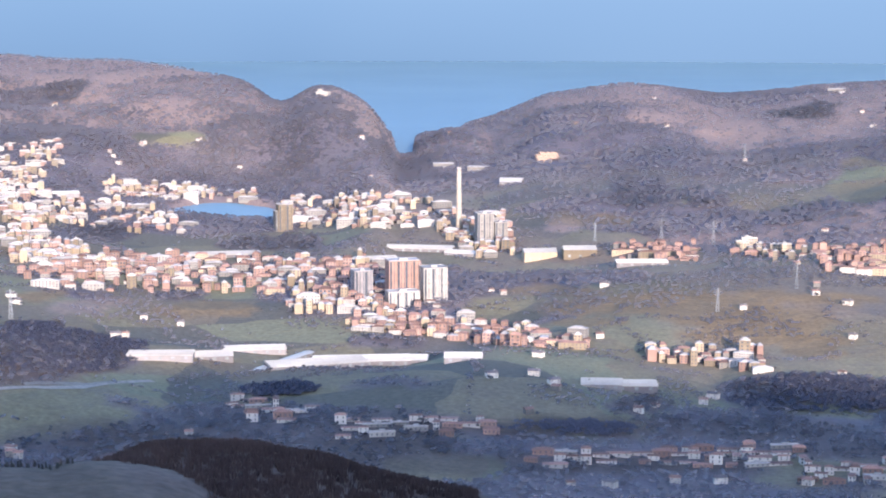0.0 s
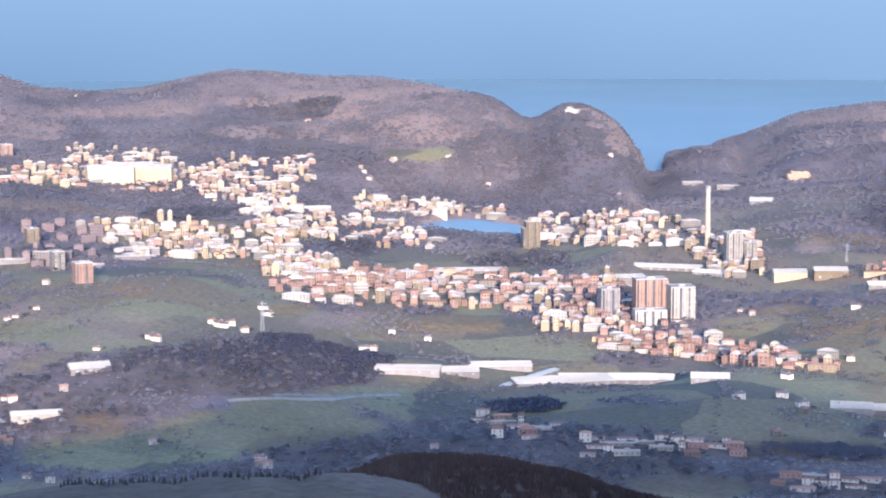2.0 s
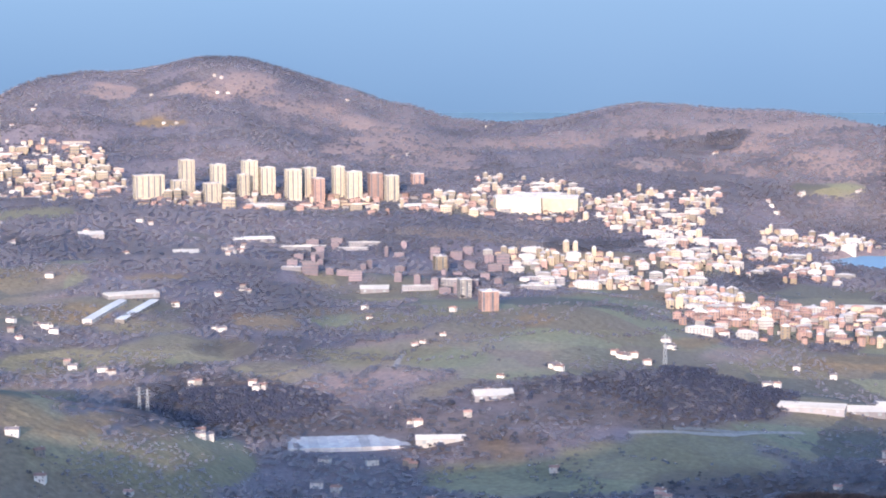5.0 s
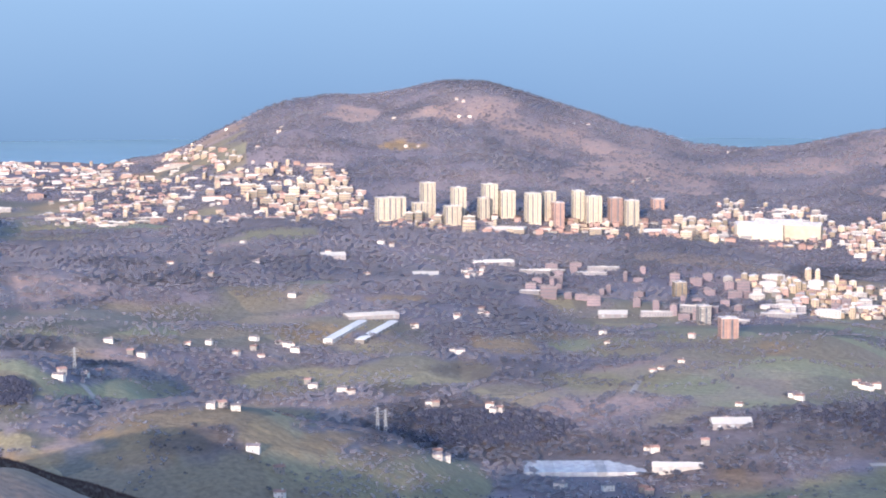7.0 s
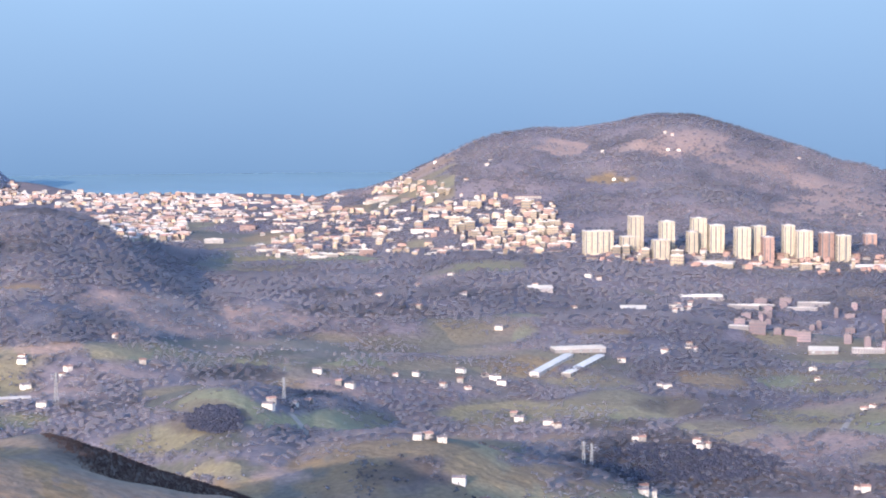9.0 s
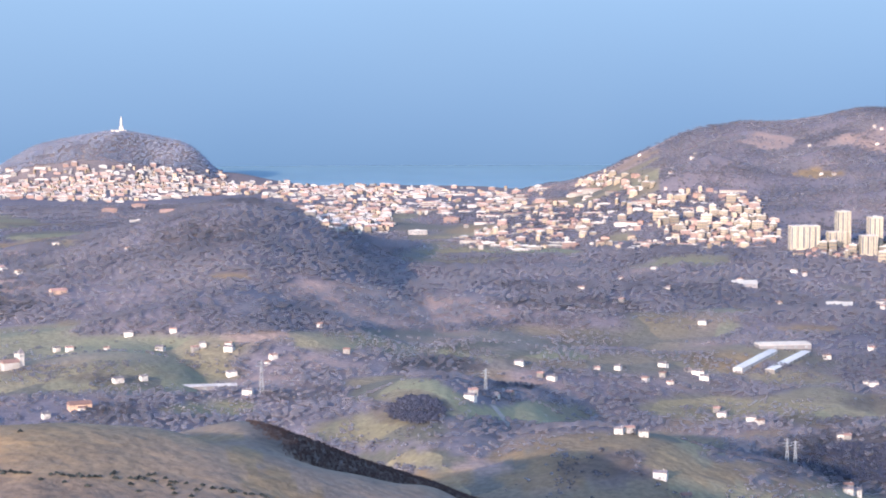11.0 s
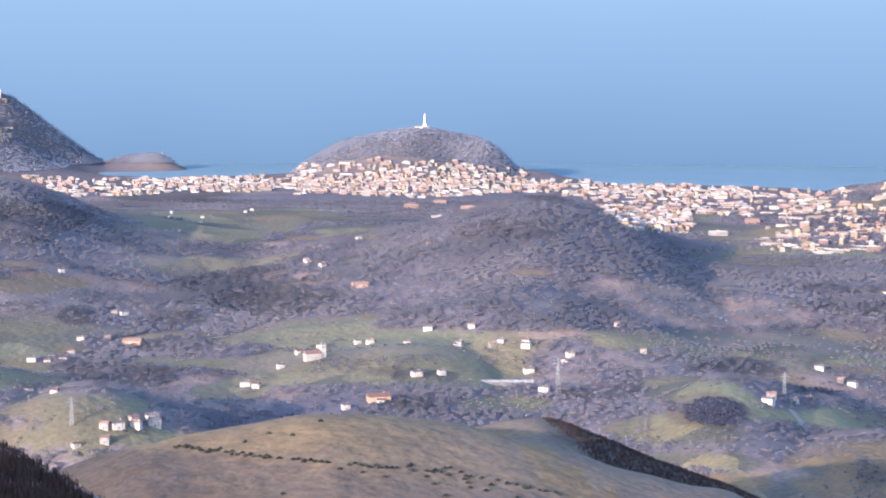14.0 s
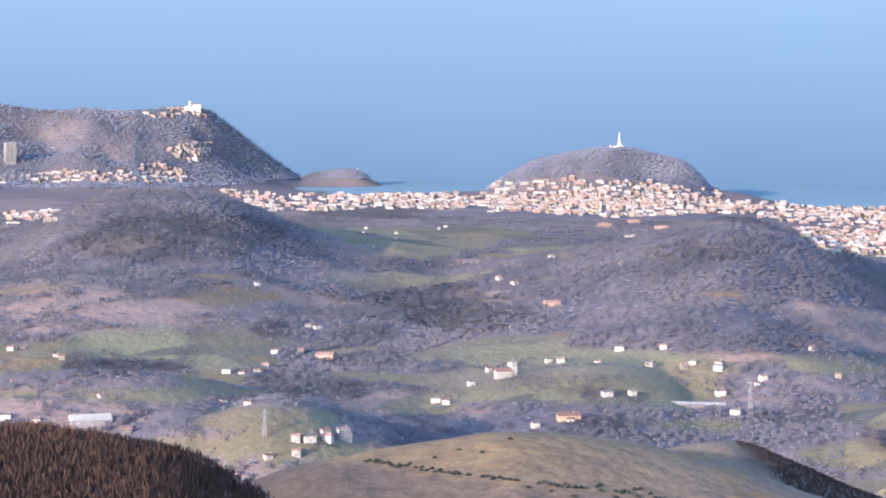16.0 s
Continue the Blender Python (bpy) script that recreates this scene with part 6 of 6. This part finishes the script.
m = z > 14
a, d, z = a[m], d[m], z[m]
x, y = np.sin(np.radians(a)) * d, np.cos(np.radians(a)) * d
m = free(x, y, 6.0)
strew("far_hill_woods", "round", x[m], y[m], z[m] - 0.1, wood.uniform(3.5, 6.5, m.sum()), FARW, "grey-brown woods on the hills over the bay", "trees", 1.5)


def scrub(name, a, d, tall, blades, label, mat=BRUSH):
    """Brushwood: sheaves of thin upright shoots in one mesh."""
    z = land_zs(a, d)
    x, y = np.sin(np.radians(a)) * d, np.cos(np.radians(a)) * d
    k = len(a)
    bx = x[:, None] + wood.normal(0, tall * 0.28, (k, blades))
    by = y[:, None] + wood.normal(0, tall * 0.28, (k, blades))
    h = tall * wood.uniform(0.45, 1.15, (k, blades))
    lx, ly = wood.normal(0, 0.16, (k, blades)) * h, wood.normal(0, 0.16, (k, blades)) * h
    w = tall * 0.05
    th = wood.uniform(0, 3.14, (k, blades))
    zz = np.broadcast_to(z[:, None], bx.shape)
    p0 = np.stack([bx - np.cos(th) * w, by - np.sin(th) * w, zz - 0.2], -1)
    p1 = np.stack([bx + np.cos(th) * w, by + np.sin(th) * w, zz - 0.2], -1)
    p2 = np.stack([bx + lx * 0.6 + np.cos(th) * w * 1.6, by + ly * 0.6 + np.sin(th) * w * 1.6, zz + h * 0.65], -1)
    p3 = np.stack([bx + lx, by + ly, zz + h], -1)
    co = np.stack([p0, p1, p2, p3], 2).reshape(-1, 3)
    base = np.arange(k * blades)[:, None] * 4
    tri = np.concatenate([base + np.array([0, 1, 2]), base + np.array([0, 2, 3])])
    return tagged(sheet(name, co, tri, mat), label, "brushwood", kind="stuff")


n = 9000
a, d = wood.uniform(-65.5, -51.5, n), np.sqrt(wood.uniform(150 ** 2, 285 ** 2, n))
top = np.degrees(np.arctan2(land_zs(a, d) + 1.5 - EYE, d))
m = top < np.interp(a, [-66, -56.8, -55.3, -54.5, -53.7, -52.0], [-8.6, -10.2, -10.9, -11.4, -12.0, -13.4]) + wood.normal(0, 0.06, n)
scrub("near_brushwood", a[m], d[m], 1.6, 12, "dense brown leafless brushwood on the near slope", BRUSH)
n = 7000
a, d = wood.uniform(-9.8, 1.0, n), wood.uniform(470, 640, n)
m = d > np.interp(a, [-9.8, -7.5, -6, -4.5], [548, 545, 510, 470]) + wood.normal(0, 6, n) + np.clip(-9.0 - a, 0, 1) * wood.uniform(0, 120, n)
scrub("valley_brushwood", a[m], d[m], 2.0, 12, "dark brown leafless thicket on a hump", THICKET)
n = 17000
a, d = wood.uniform(-41.4, -32.5, n), wood.uniform(620, 790, n)
m = d > 640 + np.clip(-39.8 - a, 0, 3) * 32 + wood.normal(0, 5, n)
scrub("knoll_scrub", a[m], d[m], 1.0, 7, "brown scrub on the shaded side of the knoll", THICKET)


# a row of pines along the grassy hump
def pine_tree(h):
    e = tagged(new("pine_tree"), "small dark green pine in a row on the grassy hump", "pine tree", "pine row")
    part("trunk", lathe([(0.16 * h / 6, -1), (0.06 * h / 6, h * 0.9)], 6), BARK, e)
    bm = bmesh.new()
    for i in range(9):
        zc = h * (0.16 + 0.092 * i)
        r = h * (0.26 - 0.024 * i)
        for k in range(5):
            v, f = clump((r * 0.55 * math.cos(k * 1.257 + i), r * 0.55 * math.sin(k * 1.257 + i), zc), (r * 0.5, r * 0.5, h * 0.075), i * 7 + k + int(h * 10))
            vs = [bm.verts.new(p) for p in v]
            for t in f:
                bm.faces.new([vs[q] for q in t])
    part("crown", bm, NEEDLES, e)
    return e


pines = [pine_tree(h) for h in (3.0, 3.7, 4.5)]
used = set()
for k in range(74):
    a = -17.5 + 7.2 * k / 73 + farm.uniform(-0.05, 0.05)
    d = 536 + 5 * math.sin(k * 0.35) + farm.uniform(-4, 4)
    m = pose(math.sin(radians(a)) * d, math.cos(radians(a)) * d, land_z(a, d), 0, 0, farm.uniform(0, 360))
    p = pines[k % 3]
    if p in used:
        copy_thing(p, m)
    else:
        used.add(p)
        p.matrix_basis = m


def gorse_bush(seed):
    """A low round bush of ragged tufts."""
    bm = bmesh.new()
    g = random.Random(seed)
    for i in range(26):
        an, r = g.uniform(0, 6.28), g.uniform(0, 1.5)
        v, f = clump((math.cos(an) * r, math.sin(an) * r, 0.25 + (1.5 - r) * g.uniform(0.2, 0.8)), (0.6, 0.6, 0.5), seed * 50 + i)
        vs = [bm.verts.new(p) for p in v]
        for t in f:
            bm.faces.new([vs[q] for q in t])
    return tagged(part("gorse_bush", bm, NEEDLES), "dark low gorse bush on the tawny grass knoll", "bush", "gorse bushes")


bushes = [gorse_bush(s) for s in (1, 2, 3)]
used = set()


def gorse(*spots):
    for k in range(0, len(spots), 2):
        x, y, z, d = sight(spots[k], spots[k + 1])
        m = pose(x, y, z, 0, 0, farm.uniform(0, 360))
        p = bushes[farm.randrange(3)]
        if p in used:
            copy_thing(p, m)
        else:
            used.add(p)
            p.matrix_basis = m


gorse(-45.13, -11.27, -45.05, -11.21, -44.38, -11.37, -44.25, -11.42, -44.11, -11.32, -43.95, -11.30, -43.67, -11.42, -43.55, -11.61)
gorse(-43.48, -11.71, -43.42, -11.84, -42.81, -11.76, -42.96, -11.92, -44.41, -11.75, -44.07, -12.06, -41.86, -11.84, -42.10, -12.10)
gorse(-51.27, -10.64, -51.18, -10.67, -50.96, -10.71, -50.84, -10.79, -50.72, -10.84, -50.63, -10.78, -50.35, -10.74, -50.02, -10.83)
gorse(-49.51, -10.90, -49.06, -10.95, -48.05, -11.14, -47.04, -11.33, -45.79, -11.56, -48.35, -10.40, -48.99, -10.35, -49.66, -10.57)
gorse(-48.61, -11.99, -44.61, -11.55, -46.41, -11.43, -47.57, -10.03)
# bushes along the old bank that crosses the knoll
for k in range(84):
    a = -51.6 + 10.8 * k / 83 + farm.uniform(-0.06, 0.06)
    if farm.random() < (0.9 if a < -49.5 else 0.6):
        gorse(a, float(np.interp(a, [-52, -51.1, -48.5, -45.4, -43, -40.9], [-10.62, -10.72, -11.05, -11.3, -11.6, -11.95])) + farm.uniform(-0.05, 0.03))
